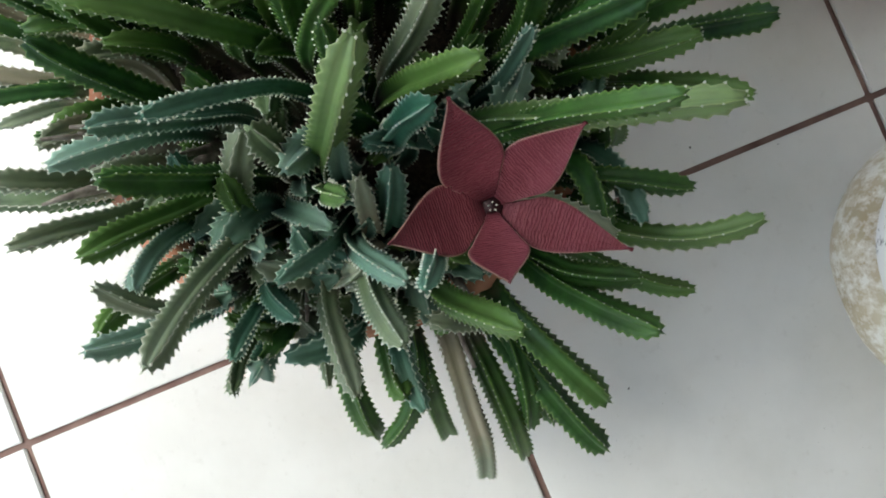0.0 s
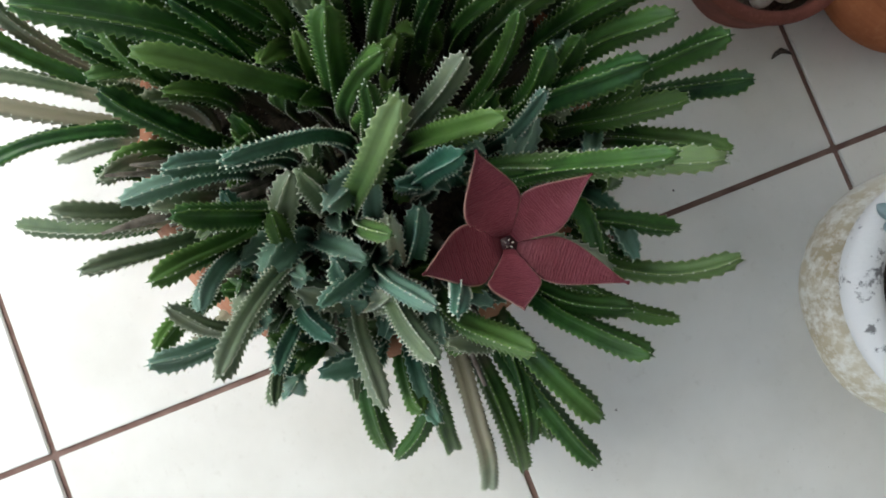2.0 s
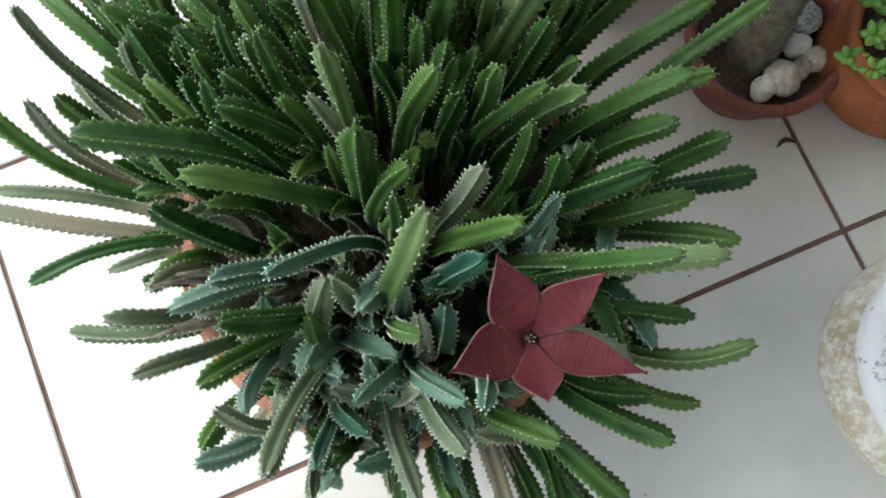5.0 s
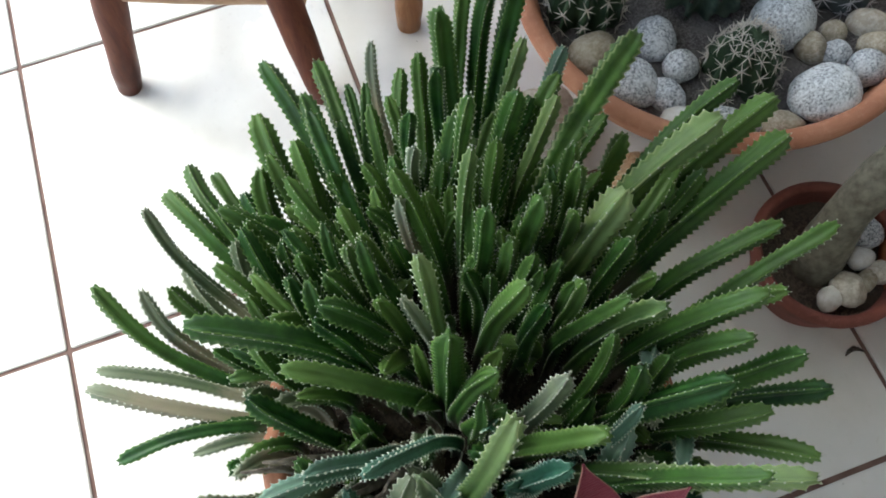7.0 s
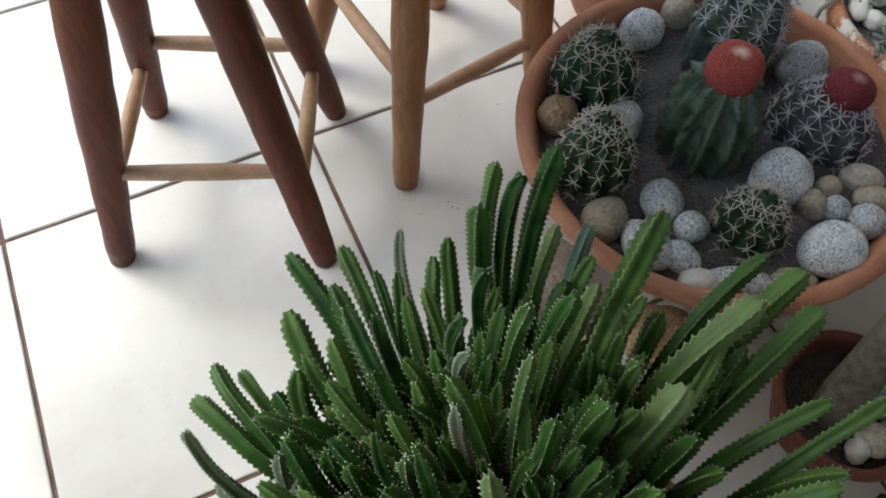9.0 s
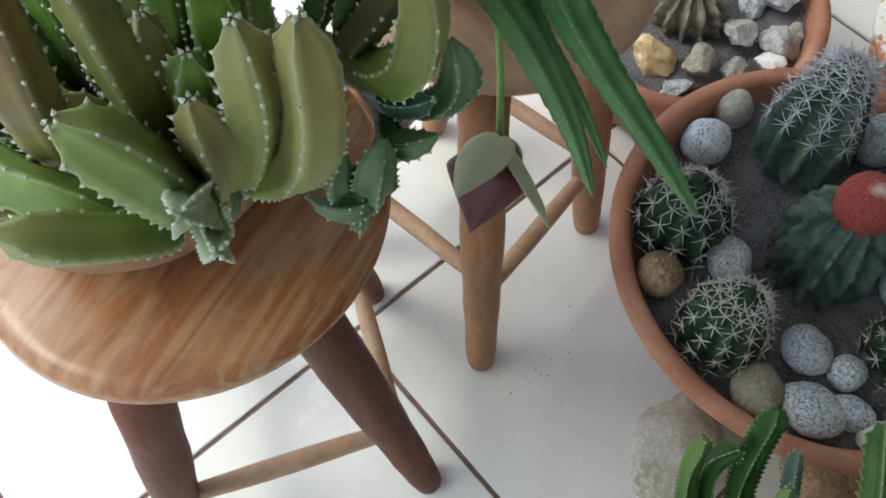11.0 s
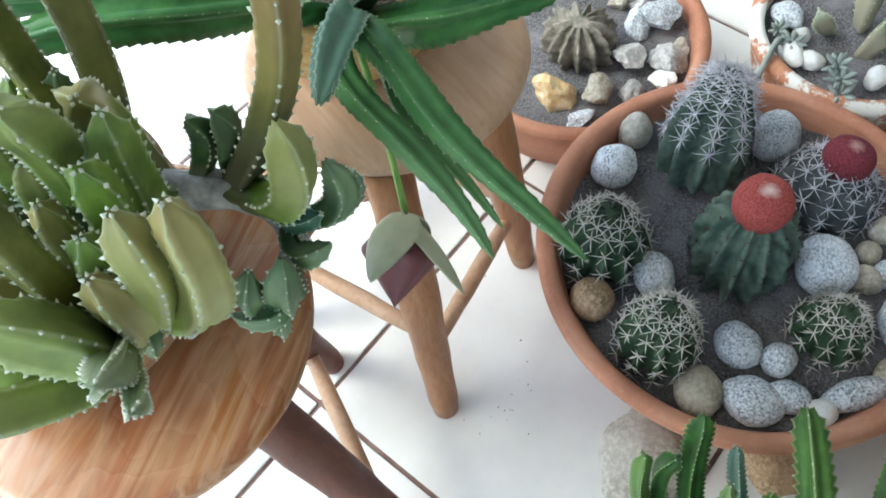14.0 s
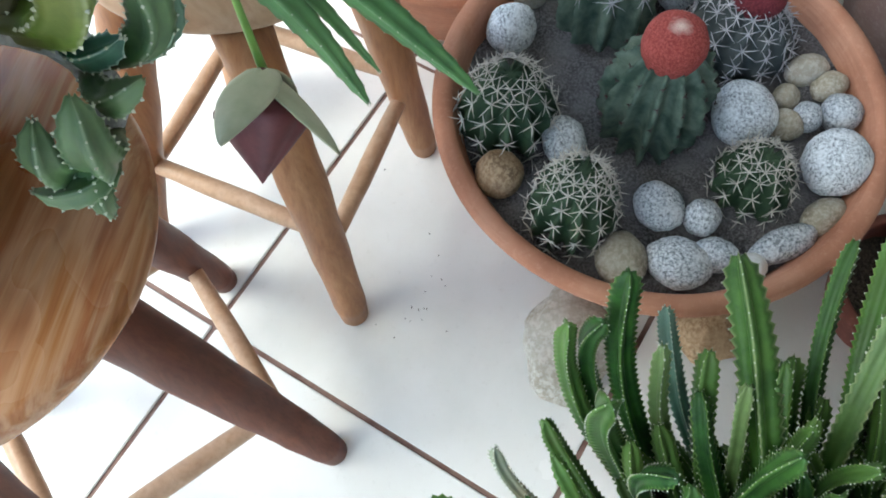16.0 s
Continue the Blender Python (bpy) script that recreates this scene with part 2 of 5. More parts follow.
STEM_LEAF = succulent_mat("drooping_stem_skin", (0.030, 0.115, 0.028), (0.070, 0.205, 0.050), (0.24, 0.38, 0.18), (0.09, 0.12, 0.05), 0.04, 0.35)
TOOTH = plain_mat("pale_tooth", (0.52, 0.55, 0.42), (0.66, 0.68, 0.57), 200, 0.7, 0.0)
BARK = plain_mat("grey_bark", (0.22, 0.22, 0.225), (0.52, 0.52, 0.53), 90, 0.85, 1.0, 260)
BARK_BROWN = plain_mat("weathered_cactus_skin", (0.10, 0.095, 0.065), (0.30, 0.265, 0.22), 70, 0.9, 1.0, 200)
DEADWOOD = plain_mat("dry_woody_stem", (0.11, 0.085, 0.07), (0.30, 0.26, 0.22), 70, 0.9, 0.9, 240)
FUZZ_TRUNK = plain_mat("felted_grey_stem", (0.095, 0.088, 0.062), (0.19, 0.175, 0.135), 90, 0.95, 1.0, 500)
CACTUS = plain_mat("cactus_skin", (0.017, 0.042, 0.019), (0.050, 0.092, 0.042), 45, 0.6, 0.4, 200)
CACTUS_GREY = plain_mat("grey_green_cactus_skin", (0.034, 0.066, 0.046), (0.125, 0.165, 0.125), 60, 0.65, 0.9, 160)
CACTUS_DARK = plain_mat("dark_cactus_skin", (0.026, 0.036, 0.040), (0.070, 0.084, 0.084), 30, 0.6, 0.3, 200)
SPINE = plain_mat("cactus_spine", (0.46, 0.42, 0.37), (0.66, 0.62, 0.57), 90, 0.6, 0.0)
SPINE_GREY = plain_mat("grey_cactus_spine", (0.42, 0.41, 0.45), (0.62, 0.61, 0.65), 90, 0.6, 0.0)
LICHEN = speckled("worn_whitewash", (0.52, 0.46, 0.34), (0.36, 0.29, 0.18), (0.68, 0.66, 0.60), 26, 0.9, 0.6, 70)
BLUESUC = plain_mat("blue_succulent_leaf", (0.20, 0.27, 0.27), (0.34, 0.38, 0.42), 40, 0.6, 0.1)
GREENSUC = plain_mat("green_succulent_leaf", (0.12, 0.30, 0.05), (0.24, 0.42, 0.09), 40, 0.45, 0.1)
GREYSUC = plain_mat("grey_succulent_leaf", (0.20, 0.23, 0.20), (0.32, 0.35, 0.32), 40, 0.7, 0.1)


def petal_mat():
    n = Nodes("maroon_petal", 0.5, 0.0, 0.35)
    along, across = n.uv()
    wave = n.add("ShaderNodeTexWave", Scale=13.0, Distortion=6.0, Detail=2.0)
    wave.inputs["Detail Scale"].default_value = 2.5
    m = n.space((1.0, 0.10, 1.0), "UV")
    n.link(m, wave.inputs["Vector"])
    big = n.noise(35, 3)
    col = n.mix(n.ramp(big, [(0.3, (0.0,)), (0.7, (1.0,))]), (0.115, 0.014, 0.022), (0.17, 0.025, 0.040))
    col = n.mix(n.ramp(wave.outputs[1], [(0.6, (0.0,)), (0.95, (0.28,))]), col, (0.33, 0.11, 0.12))
    col = n.mix(n.ramp(across, [(0.955, (0.0,)), (0.99, (0.6,))]), col, (0.42, 0.26, 0.20))
    col = n.mix(n.ramp(along, [(0.0, (0.75,)), (0.22, (0.0,))]), col, (0.07, 0.012, 0.02))
    n.color(col)
    n.bump(wave.outputs[1], 0.35, 0.0012)
    return n.mat


PETAL = petal_mat()
CORONA = plain_mat("dark_flower_centre", (0.02, 0.006, 0.008), (0.05, 0.014, 0.016), 200, 0.4)
BUD_GREEN = plain_mat("bud_outer_skin", (0.36, 0.37, 0.24), (0.47, 0.47, 0.33), 30, 0.55, 0.15)
BUD_DARK = plain_mat("bud_inner_skin", (0.075, 0.012, 0.018), (0.12, 0.025, 0.03), 60, 0.5, 0.15)


def cap_mat(name, a, b, c):
    n = Nodes(name, 0.8, 0.0, 0.25)
    u, v = n.uv()
    speck = n.noise(420, 3, 0.7)
    col = n.mix(n.ramp(speck, [(0.4, (0.0,)), (0.65, (1.0,))]), a, b)
    swirl = n.noise(60, 3, 0.6, n.space((1, 1, 1)), 1.5)
    edge = n.maths("ADD", u, n.maths("MULTIPLY", swirl, -0.25))
    col = n.mix(n.ramp(edge, [(0.72, (0.0,)), (0.86, (0.95,))]), col, c)
    n.color(col)
    n.bump(speck, 0.9, 0.002)
    return n.mat


CAP_RED = cap_mat("coral_red_cephalium", (0.24, 0.040, 0.034), (0.40, 0.095, 0.080), (0.66, 0.50, 0.44))
CAP_PURPLE = cap_mat("purple_red_cephalium", (0.11, 0.014, 0.022), (0.20, 0.04, 0.05), (0.40, 0.24, 0.22))


# ---- mesh helpers ----
def to_mesh(name, verts, faces, mats, uvs=None, idx=None, smooth=True):
    me = bpy.data.meshes.new(name)
    me.from_pydata([tuple(v) for v in verts], [], faces)
    for m in mats if isinstance(mats, (list, tuple)) else [mats]:
        me.materials.append(m)
    if uvs is not None:
        layer = me.uv_layers.new(name="UVMap")
        loops = np.empty(len(me.loops), dtype=np.int32)
        me.loops.foreach_get("vertex_index", loops)
        layer.data.foreach_set("uv", np.asarray(uvs, dtype=np.float32)[loops].ravel())
    if idx is not None:
        me.polygons.foreach_set("material_index", idx)
    me.polygons.foreach_set("use_smooth", [smooth] * len(me.polygons))
    me.update()
    return me


def thing(name, label, category, at=(0, 0, 0), group="", kind="", turn=0.0):
    ob = new(name)
    ob.matrix_basis = pose(*at, 0, 0, turn)
    ob.empty_display_size = 0.02
    return tagged(ob, label, category, group, kind)


def part(name, me, parent, label="", kind="", m=None):
    ob = new(name, me)
    ob.parent = parent
    if m is not None:
        ob.matrix_basis = m
    if label or kind:
        tagged(ob, label, kind=kind)
    return ob


def lathe(profile, seg=64, wobble=0.0, seed=0.0):
    """A turned shell from (radius, height) pairs; a radius of 0 closes it. UV x is the way along the profile."""
    verts, faces, uvs = [], [], []
    count = len(profile)
    for i, (r, z) in enumerate(profile):
        for k in range(seg):
            a = 2 * math.pi * k / seg
            w = 1 + wobble * noise.noise((math.cos(a) * 1.7 + seed, math.sin(a) * 1.7, z * 14))
            verts.append((max(r, 1e-5) * w * math.cos(a), max(r, 1e-5) * w * math.sin(a), z))
            uvs.append((i / (count - 1), k / seg))
    for i in range(count - 1):
        for k in range(seg):
            j = (k + 1) % seg
            faces.append((i * seg + k, i * seg + j, (i + 1) * seg + j, (i + 1) * seg + k))
    return verts, faces, uvs


def tube(points, radii, seg=14, bumpy=0.0, seed=0.0, caps=True):
    """A round bar along points, with rounded-off closed ends."""
    pts = [Vector(p) for p in points]
    verts, faces, uvs = [], [], []
    side = None
    n = len(pts)
    for i, p in enumerate(pts):
        d = (pts[min(i + 1, n - 1)] - pts[max(i - 1, 0)]).normalized()
        if side is None:
            side = d.orthogonal().normalized()
        side = (side - d * side.dot(d)).normalized()
        up = d.cross(side)
        for k in range(seg):
            a = 2 * math.pi * k / seg
            way = side * math.cos(a) + up * math.sin(a)
            r = radii[i] * (1 + bumpy * noise.noise(p * 40 + way * 0.8 + Vector((seed, 0, 0))))
            verts.append(p + way * r)
            uvs.append((i / (n - 1), 0.5))
    for i in range(n - 1):
        for k in range(seg):
            j = (k + 1) % seg
            faces.append((i * seg + k, i * seg + j, (i + 1) * seg + j, (i + 1) * seg + k))
    if caps:
        faces.append(tuple(reversed(range(seg))))
        faces.append(tuple((n - 1) * seg + k for k in range(seg)))
    return verts, faces, uvs


def stone_mesh(name, size, mat, seed, rough=0.12, detail=2, angular=0.0):
    """A worn stone; size is its three half-widths. It rests with its lowest point at z = 0."""
    bm = bmesh.new()
    bmesh.ops.create_icosphere(bm, subdivisions=detail + 1, radius=1)
    off = Vector((seed * 3.7, seed * 1.3, seed * 2.1))
    for v in bm.verts:
        d = v.co.normalized()
        f = 1 + rough * noise.noise(d * 1.3 + off) + rough * 0.4 * noise.noise(d * 3.1 + off)
        if angular:
            cells = 1.0
            for q in range(9):
                axis = Vector((math.sin(q * 2.4 + seed), math.cos(q * 1.7 + seed * 2), math.sin(q * 4.1 + seed * 3))).normalized()
                c = d.dot(axis)
                if c > 0.2:
                    cells = min(cells, (1 - angular * 0.6) / c if c > (1 - angular * 0.6) else cells)
            f *= min(1.0, cells)
        v.co = Vector((d.x * size[0], d.y * size[1], d.z * size[2])) * f
    low = min(v.co.z for v in bm.verts)
    for v in bm.verts:
        v.co.z -= low
    for f in bm.faces:
        f.smooth = angular < 0.4
    me = bpy.data.meshes.new(name)
    bm.to_mesh(me)
    bm.free()
    me.materials.append(mat)
    return me


def bezier(p0, p1, p2, s):
    return p0 * (1 - s) ** 2 + p1 * (2 * s * (1 - s)) + p2 * s * s


def ribbed_stem(name, p0, p1, p2, width, mat, seed=0, pitch=0.0075, tooth=0.16, ribs=4, hollow=0.42, blunt=0.5, dot=0.0011, twist=0.4, flank=0.70, waist=0.62, dome=2.6, wander=0.0, end=0.10):
    """A ribbed, toothed succulent stem along a bend, with a pale point on each tooth."""
    p0, p1, p2 = Vector(p0), Vector(p1), Vector(p2)
    length = sum((bezier(p0, p1, p2, (i + 1) / 8) - bezier(p0, p1, p2, i / 8)).length for i in range(8))
    teeth = max(9, int(length / pitch))
    o1, o2 = Vector((seed * 1.7, 3.1, seed * 0.37)), Vector((seed * 0.9, 7.7, seed * 1.31))

    def at(s):
        sway = Vector((noise.noise(o1 + Vector((s * 2.2, 0, 0))), noise.noise(o2 + Vector((s * 2.2, 0, 0))), 0.6 * noise.noise(o1 + o2 + Vector((s * 2.2, 0, 0)))))
        return bezier(p0, p1, p2, s) + sway * (length * wander * 4 * s * (1.15 - s))
    rings = teeth * 2 + 1
    rnd = random.Random(seed)
    phase = rnd.uniform(0, 6.28)
    per = ribs * 4
    shape = [1.0, flank, hollow, flank]
    ribness = [1.0, 0.55, 0.0, 0.55]
    verts, faces, uvs, idx = [], [], [], []
    side = None
    for i in range(rings + 1):
        s = i / rings
        p = at(s)
        d = (at(min(1, s + 0.02)) - at(max(0, s - 0.02))).normalized()
        if side is None:
            side = d.orthogonal().normalized()
            side = Matrix.Rotation(phase, 3, d) @ side
        side = (side - d * side.dot(d)).normalized()
        up = d.cross(side)
        body = waist + (1 - waist) * min(1, s / 0.35)
        if s > 1 - blunt:
            e = (s - (1 - blunt)) / blunt
            body *= max(end, max(0.0, 1 - e ** dome) ** 0.5)
        body *= 1 + 0.10 * noise.noise((s * 6 + seed, seed * 0.7, 0.3))
        half = width * body
        for k in range(per):
            a = 2 * math.pi * k / per + twist * s
            kind = k % 4
            r = half * shape[kind]
            push = 0.0
            if kind == 0:
                if i % 2:
                    r *= 1 + tooth
                    push = pitch * 0.25
                else:
                    r *= 1 - tooth * 0.45
            verts.append(p + (side * math.cos(a) + up * math.sin(a)) * r + d * push)
            uvs.append((s, ribness[kind]))
    for i in range(rings):
        for k in range(per):
            j = (k + 1) % per
            faces.append((i * per + k, i * per + j, (i + 1) * per + j, (i + 1) * per + k))
            idx.append(0)
    faces.append(tuple(rings * per + k for k in range(per)))
    idx.append(0)
    if dot:
        for i in range(3, rings + 1, 2):
            if rnd.random() < 0.15:
                continue
            s = i / rings
            p = at(s)
            d = (at(min(1, s + 0.02)) - at(max(0, s - 0.02))).normalized()
            for k in range(0, per, 4):
                v = verts[i * per + k]
                out = (v - p)
                if out.length < 1e-4:
                    continue
                out = (out.normalized() + d * 0.5).normalized()
                across = d.cross(out).normalized()
                fwd = across.cross(out).normalized()
                size = dot * rnd.uniform(0.75, 1.25)
                b = len(verts)
                verts += [v + across * size * 0.7 - out * size * 0.4, v - across * size * 0.7 - out * size * 0.4, v + fwd * size * 0.9 - out * size * 0.4, v - fwd * size * 0.9 - out * size * 0.4, v + out * size * 0.9]
                uvs += [(s, 1.0)] * 5
                faces += [(b, b + 2, b + 4), (b + 2, b + 1, b + 4), (b + 1, b + 3, b + 4), (b + 3, b, b + 4)]
                idx += [1, 1, 1, 1]
    return to_mesh(name, verts, faces, [mat, TOOTH], uvs, idx)


# ---- setting: tiled porch floor, yard, unseen added walls and roof ----
T = 0.45


def box_mesh(name, lo, hi, mat, bevel=0.0):
    bm = bmesh.new()
    bmesh.ops.create_cube(bm, size=1)
    for v in bm.verts:
        v.co = Vector([lo[i] + (v.co[i] + 0.5) * (hi[i] - lo[i]) for i in range(3)])
    if bevel:
        bmesh.ops.bevel(bm, geom=bm.edges[:], offset=bevel, segments=2, affect="EDGES")
    me = bpy.data.meshes.new(name)
    bm.to_mesh(me)
    bm.free()
    me.materials.append(mat)
    return me


def structure(name, me, label, category):
    return tagged(new(name, me), label, category, kind="structure")


structure("ground", box_mesh("ground", (-60, -60, -0.30), (60, 60, -0.12), EARTH_OUT), "bare pale yard ground round the porch", "ground")
floor = structure("floor", box_mesh("floor", (-4 * T, -3 * T, -0.12), (5 * T, 8 * T, -0.004), GROUT), "porch floor with brown grout between cream tiles", "floor")
# added walls, out of view: they close the porch and limit daylight
structure("wall_right", box_mesh("wall_right", (5 * T, -3 * T - 0.15, -0.12), (5 * T + 0.15, 8 * T, 2.4), PLASTER), "unseen plain cream plastered wall added on the right to limit daylight", "wall")
structure("wall_near", box_mesh("wall_near", (-4 * T, -3 * T - 0.15, -0.12), (5 * T, -3 * T, 2.4), PLASTER), "unseen plain cream plastered wall added on the near side to limit daylight", "wall")
# added roof, out of view: its edges grade the daylight over the floor
structure("ceiling", box_mesh("ceiling", (-2.2 * T, -3 * T - 0.15, 2.4), (5 * T + 0.15, 4.6 * T, 2.52), PLASTER), "unseen plain pale ceiling added to cut the daylight", "ceiling")


# ---- turned and built things ----
def stool(name, label, seat_at, seat_r, top, feet, leg_tops, leg_mat, seat_mat, rung_z, grain_turn):
    ob = thing(name, label, "stool", (seat_at[0], seat_at[1], 0), "wooden stools")
    rel = lambda p: Vector((p[0] - seat_at[0], p[1] - seat_at[1], p[2]))
    t = 0.034
    prof = [(0, top - t), (seat_r - 0.022, top - t), (seat_r - 0.010, top - t + 0.004), (seat_r - 0.002, top - t * 0.6), (seat_r, top - t * 0.42), (seat_r - 0.003, top - 0.006), (seat_r - 0.010, top - 0.001), (seat_r - 0.02, top), (0, top)]
    v, f, u = lathe(prof, 96, 0.01, grain_turn)
    part("seat", to_mesh("seat", v, f, seat_mat, u), ob, "round varnished wooden seat with rounded edge", m=pose(0, 0, 0, 0, 0, grain_turn))
    legs = []
    for n, (foot, head) in enumerate(zip(feet, leg_tops)):
        a, b = rel((*foot, 0.0)), rel((*head, top - t + 0.005))
        pts = [a + (b - a) * (i / 14) for i in range(15)]
        rad = [0.0185 + 0.0055 * min(1, i / 8) + 0.0006 * math.sin(i * 1.9 + n * 2) for i in range(15)]
        rad[0] = 0.0165
        v, f, u = tube(pts, rad, 18, 0.025, n * 3.1)
        part("leg", to_mesh("leg", v, f, leg_mat, u), ob)
        legs.append((a, b))
    for n in range(4):
        (a0, b0), (a1, b1) = legs[n], legs[(n + 1) % 4]
        z = rung_z[n] / (top - t)
        p, q = a0 + (b0 - a0) * z, a1 + (b1 - a1) * z
        pts = [p + (q - p) * (i / 10) for i in range(11)]
        rad = [0.0085 + 0.0022 * math.sin(math.pi * i / 10) for i in range(11)]
        v, f, u = tube(pts, rad, 12, 0.06, n * 5.3)
        part("rung", to_mesh("rung", v, f, RUNG, u), ob, "pale round wooden rung")
    return ob


stool("stool", "round wooden stool with dark reddish-brown splayed legs", (0.3525, 0.885), 0.151, 0.497,
      [(0.146, 0.806), (0.400, 0.691), (0.502, 0.926), (0.253, 1.040)],
      [(0.262, 0.832), (0.372, 0.795), (0.425, 0.890), (0.310, 0.955)], LEG_DARK, SEAT, (0.165, 0.125, 0.165, 0.125), 20)
stool("stool", "round wooden stool with orange-brown legs and pale seat", (0.700, 0.918), 0.139, 0.467,
      [(0.549, 0.761), (0.790, 0.811), (0.736, 1.075), (0.494, 1.030)],
      [(0.612, 0.845), (0.760, 0.855), (0.755, 0.985), (0.625, 0.980)], LEG_PALE, SEAT_PALE, (0.135, 0.165, 0.135, 0.165), 75)


def pot(name, label, at, profile, mat, soil_r, soil_z, soil_mat, wobble=0.012, seg=80, rim=None, turn=0.0):
    ob = thing(name, label, "flower pot", at, turn=turn)
    v, f, u = lathe(profile, seg, wobble, at[0] * 9)
    part("pot_body", to_mesh("pot_body", v, f, mat, u), ob)
    if soil_r:
        rows, segs = 14, 56
        verts, faces = [(0, 0, soil_z + 0.004)], []
        for i in range(1, rows + 1):
            for k in range(segs):
                a = 2 * math.pi * k / segs
                r = soil_r * i / rows
                z = soil_z + 0.006 * noise.noise((r * math.cos(a) * 30, r * math.sin(a) * 30, at[0] * 5)) + 0.003 * noise.noise((r * math.cos(a) * 90, r * math.sin(a) * 90, 2))
                verts.append((r * math.cos(a), r * math.sin(a), z))
        for k in range(segs):
            faces.append((0, 1 + k, 1 + (k + 1) % segs))
        for i in range(rows - 1):
            for k in range(segs):
                j = (k + 1) % segs
                faces.append((1 + i * segs + k, 1 + (i + 1) * segs + k, 1 + (i + 1) * segs + j, 1 + i * segs + j))
        part("soil", to_mesh("soil", verts, faces, soil_mat), ob, "dry crumbly soil")
    return ob


def shell(bottom_r, top_r, height, wall, lip=0.008, bulge=0.0, inner=0.03):
    """The profile of a pot: outside up, over a rounded lip, and down inside."""
    prof = [(0, 0), (bottom_r - 0.006, 0), (bottom_r, 0.005)]
    for i in range(1, 9):
        s = i / 9
        prof.append((bottom_r + (top_r - bottom_r) * s + bulge * math.sin(math.pi * s), 0.005 + (height - lip * 2 - 0.005) * s))
    prof += [(top_r - 0.001, height - lip * 2), (top_r + lip * 0.35, height - lip * 1.5), (top_r + lip * 0.45, height - lip * 0.7), (top_r - wall * 0.15, height - lip * 0.12), (top_r - wall * 0.5, height), (top_r - wall * 0.85, height - lip * 0.15), (top_r - wall, height - lip * 0.8)]
    for i in range(1, 6):
        s = i / 5
        prof.append((top_r - wall + (bottom_r - top_r) * 0.5 * s + bulge * 0.5 * math.sin(math.pi * s * 0.5), height - lip * 0.8 - (height - inner) * s))
    prof.append((0, inner))
    return prof


# The large shallow cactus bowl, raised on rough stones
BOWL = Vector((0.8845, 0.558, 0.062))
pot("cactus_bowl", "large shallow terracotta bowl raised on rough stones", tuple(BOWL), shell(0.165, 0.243, 0.132, 0.019, 0.009, 0.006), CLAY, 0.222, 0.098, SOIL, 0.006, 120)
# The wide pot of the flowering plant
PLANT = Vector((0.42, 0.160, 0.0))
pot("plant_pot", "wide orange terracotta pot under a carrion flower plant", tuple(PLANT), shell(0.13, 0.188, 0.195, 0.016, 0.012), CLAY, 0.172, 0.170, SOIL_DARK)
pot("small_pot", "small dark red clay pot with pebbles", (0.878, 0.222, 0), shell(0.066, 0.086, 0.088, 0.010, 0.008), CLAY_RED, 0.076, 0.058, SOIL_DARK)
pot("round_pot", "orange glazed clay pot with leafy succulent", (1.014, 0.150, 0), shell(0.062, 0.078, 0.118, 0.010, 0.007, 0.022), CLAY_ORANGE, 0.07, 0.095, SOIL_DARK)
pot("back_bowl", "terracotta bowl filled with broken stones", (1.072, 0.925, 0), shell(0.135, 0.187, 0.155, 0.016, 0.009, 0.006), CLAY, 0.17, 0.125, SOIL, 0.006, 100)
white_pot = pot("whitewashed_pot", "round cement pot with worn whitewash and succulents", (0.886, -0.168, 0), shell(0.085, 0.112, 0.150, 0.026, 0.014, 0.026), LICHEN, 0.09, 0.122, SOIL_DARK, 0.035)
v, f, u = lathe([(0.118, 0.128), (0.1195, 0.138), (0.116, 0.147), (0.106, 0.1525), (0.095, 0.152), (0.087, 0.146), (0.084, 0.134), (0.0835, 0.118)], 72, 0.03, 0.886 * 9)
part("painted_rim", to_mesh("painted_rim", v, f, WHITEWASH, u), white_pot, "thick rim with flaking white paint")
pot("painted_pot", "terracotta pot with flaking white paint", (1.262, 0.602, 0), shell(0.095, 0.137, 0.195, 0.015, 0.012), FLAKING, 0.122, 0.172, SOIL)
pot("pink_pot", "tall dusty pink-grey clay pot beside the bowl", (1.285, 0.335, 0), shell(0.085, 0.105, 0.20, 0.012, 0.010, 0.006), CLAY_PINK, 0.09, 0.175, SOIL_DARK)
pot("banded_pot", "round brown banded wooden pot on stool", (0.350, 0.915, 0.497), shell(0.080, 0.108, 0.115, 0.012, 0.008, 0.016), POTWOOD, 0.097, 0.098, SOIL_DARK)
pot("straw_pot", "round straw-yellow pot with brown rings on stool", (0.692, 0.950, 0.467), shell(0.066, 0.078, 0.085, 0.010, 0.007, 0.016), STRAW, 0.07, 0.070, SOIL_DARK)


# ---- stones ----
def put_stone(name, label, at, size, mat, seed, rough=0.12, angular=0.0, turn=0.0, group="stones in the bowl"):
    ob = new(name, stone_mesh(name, size, mat, seed, rough, 2 if max(size) < 0.05 else 3, angular))
    ob.matrix_basis = pose(*at, 0, 0, turn)
    return tagged(ob, label, "stone", group)


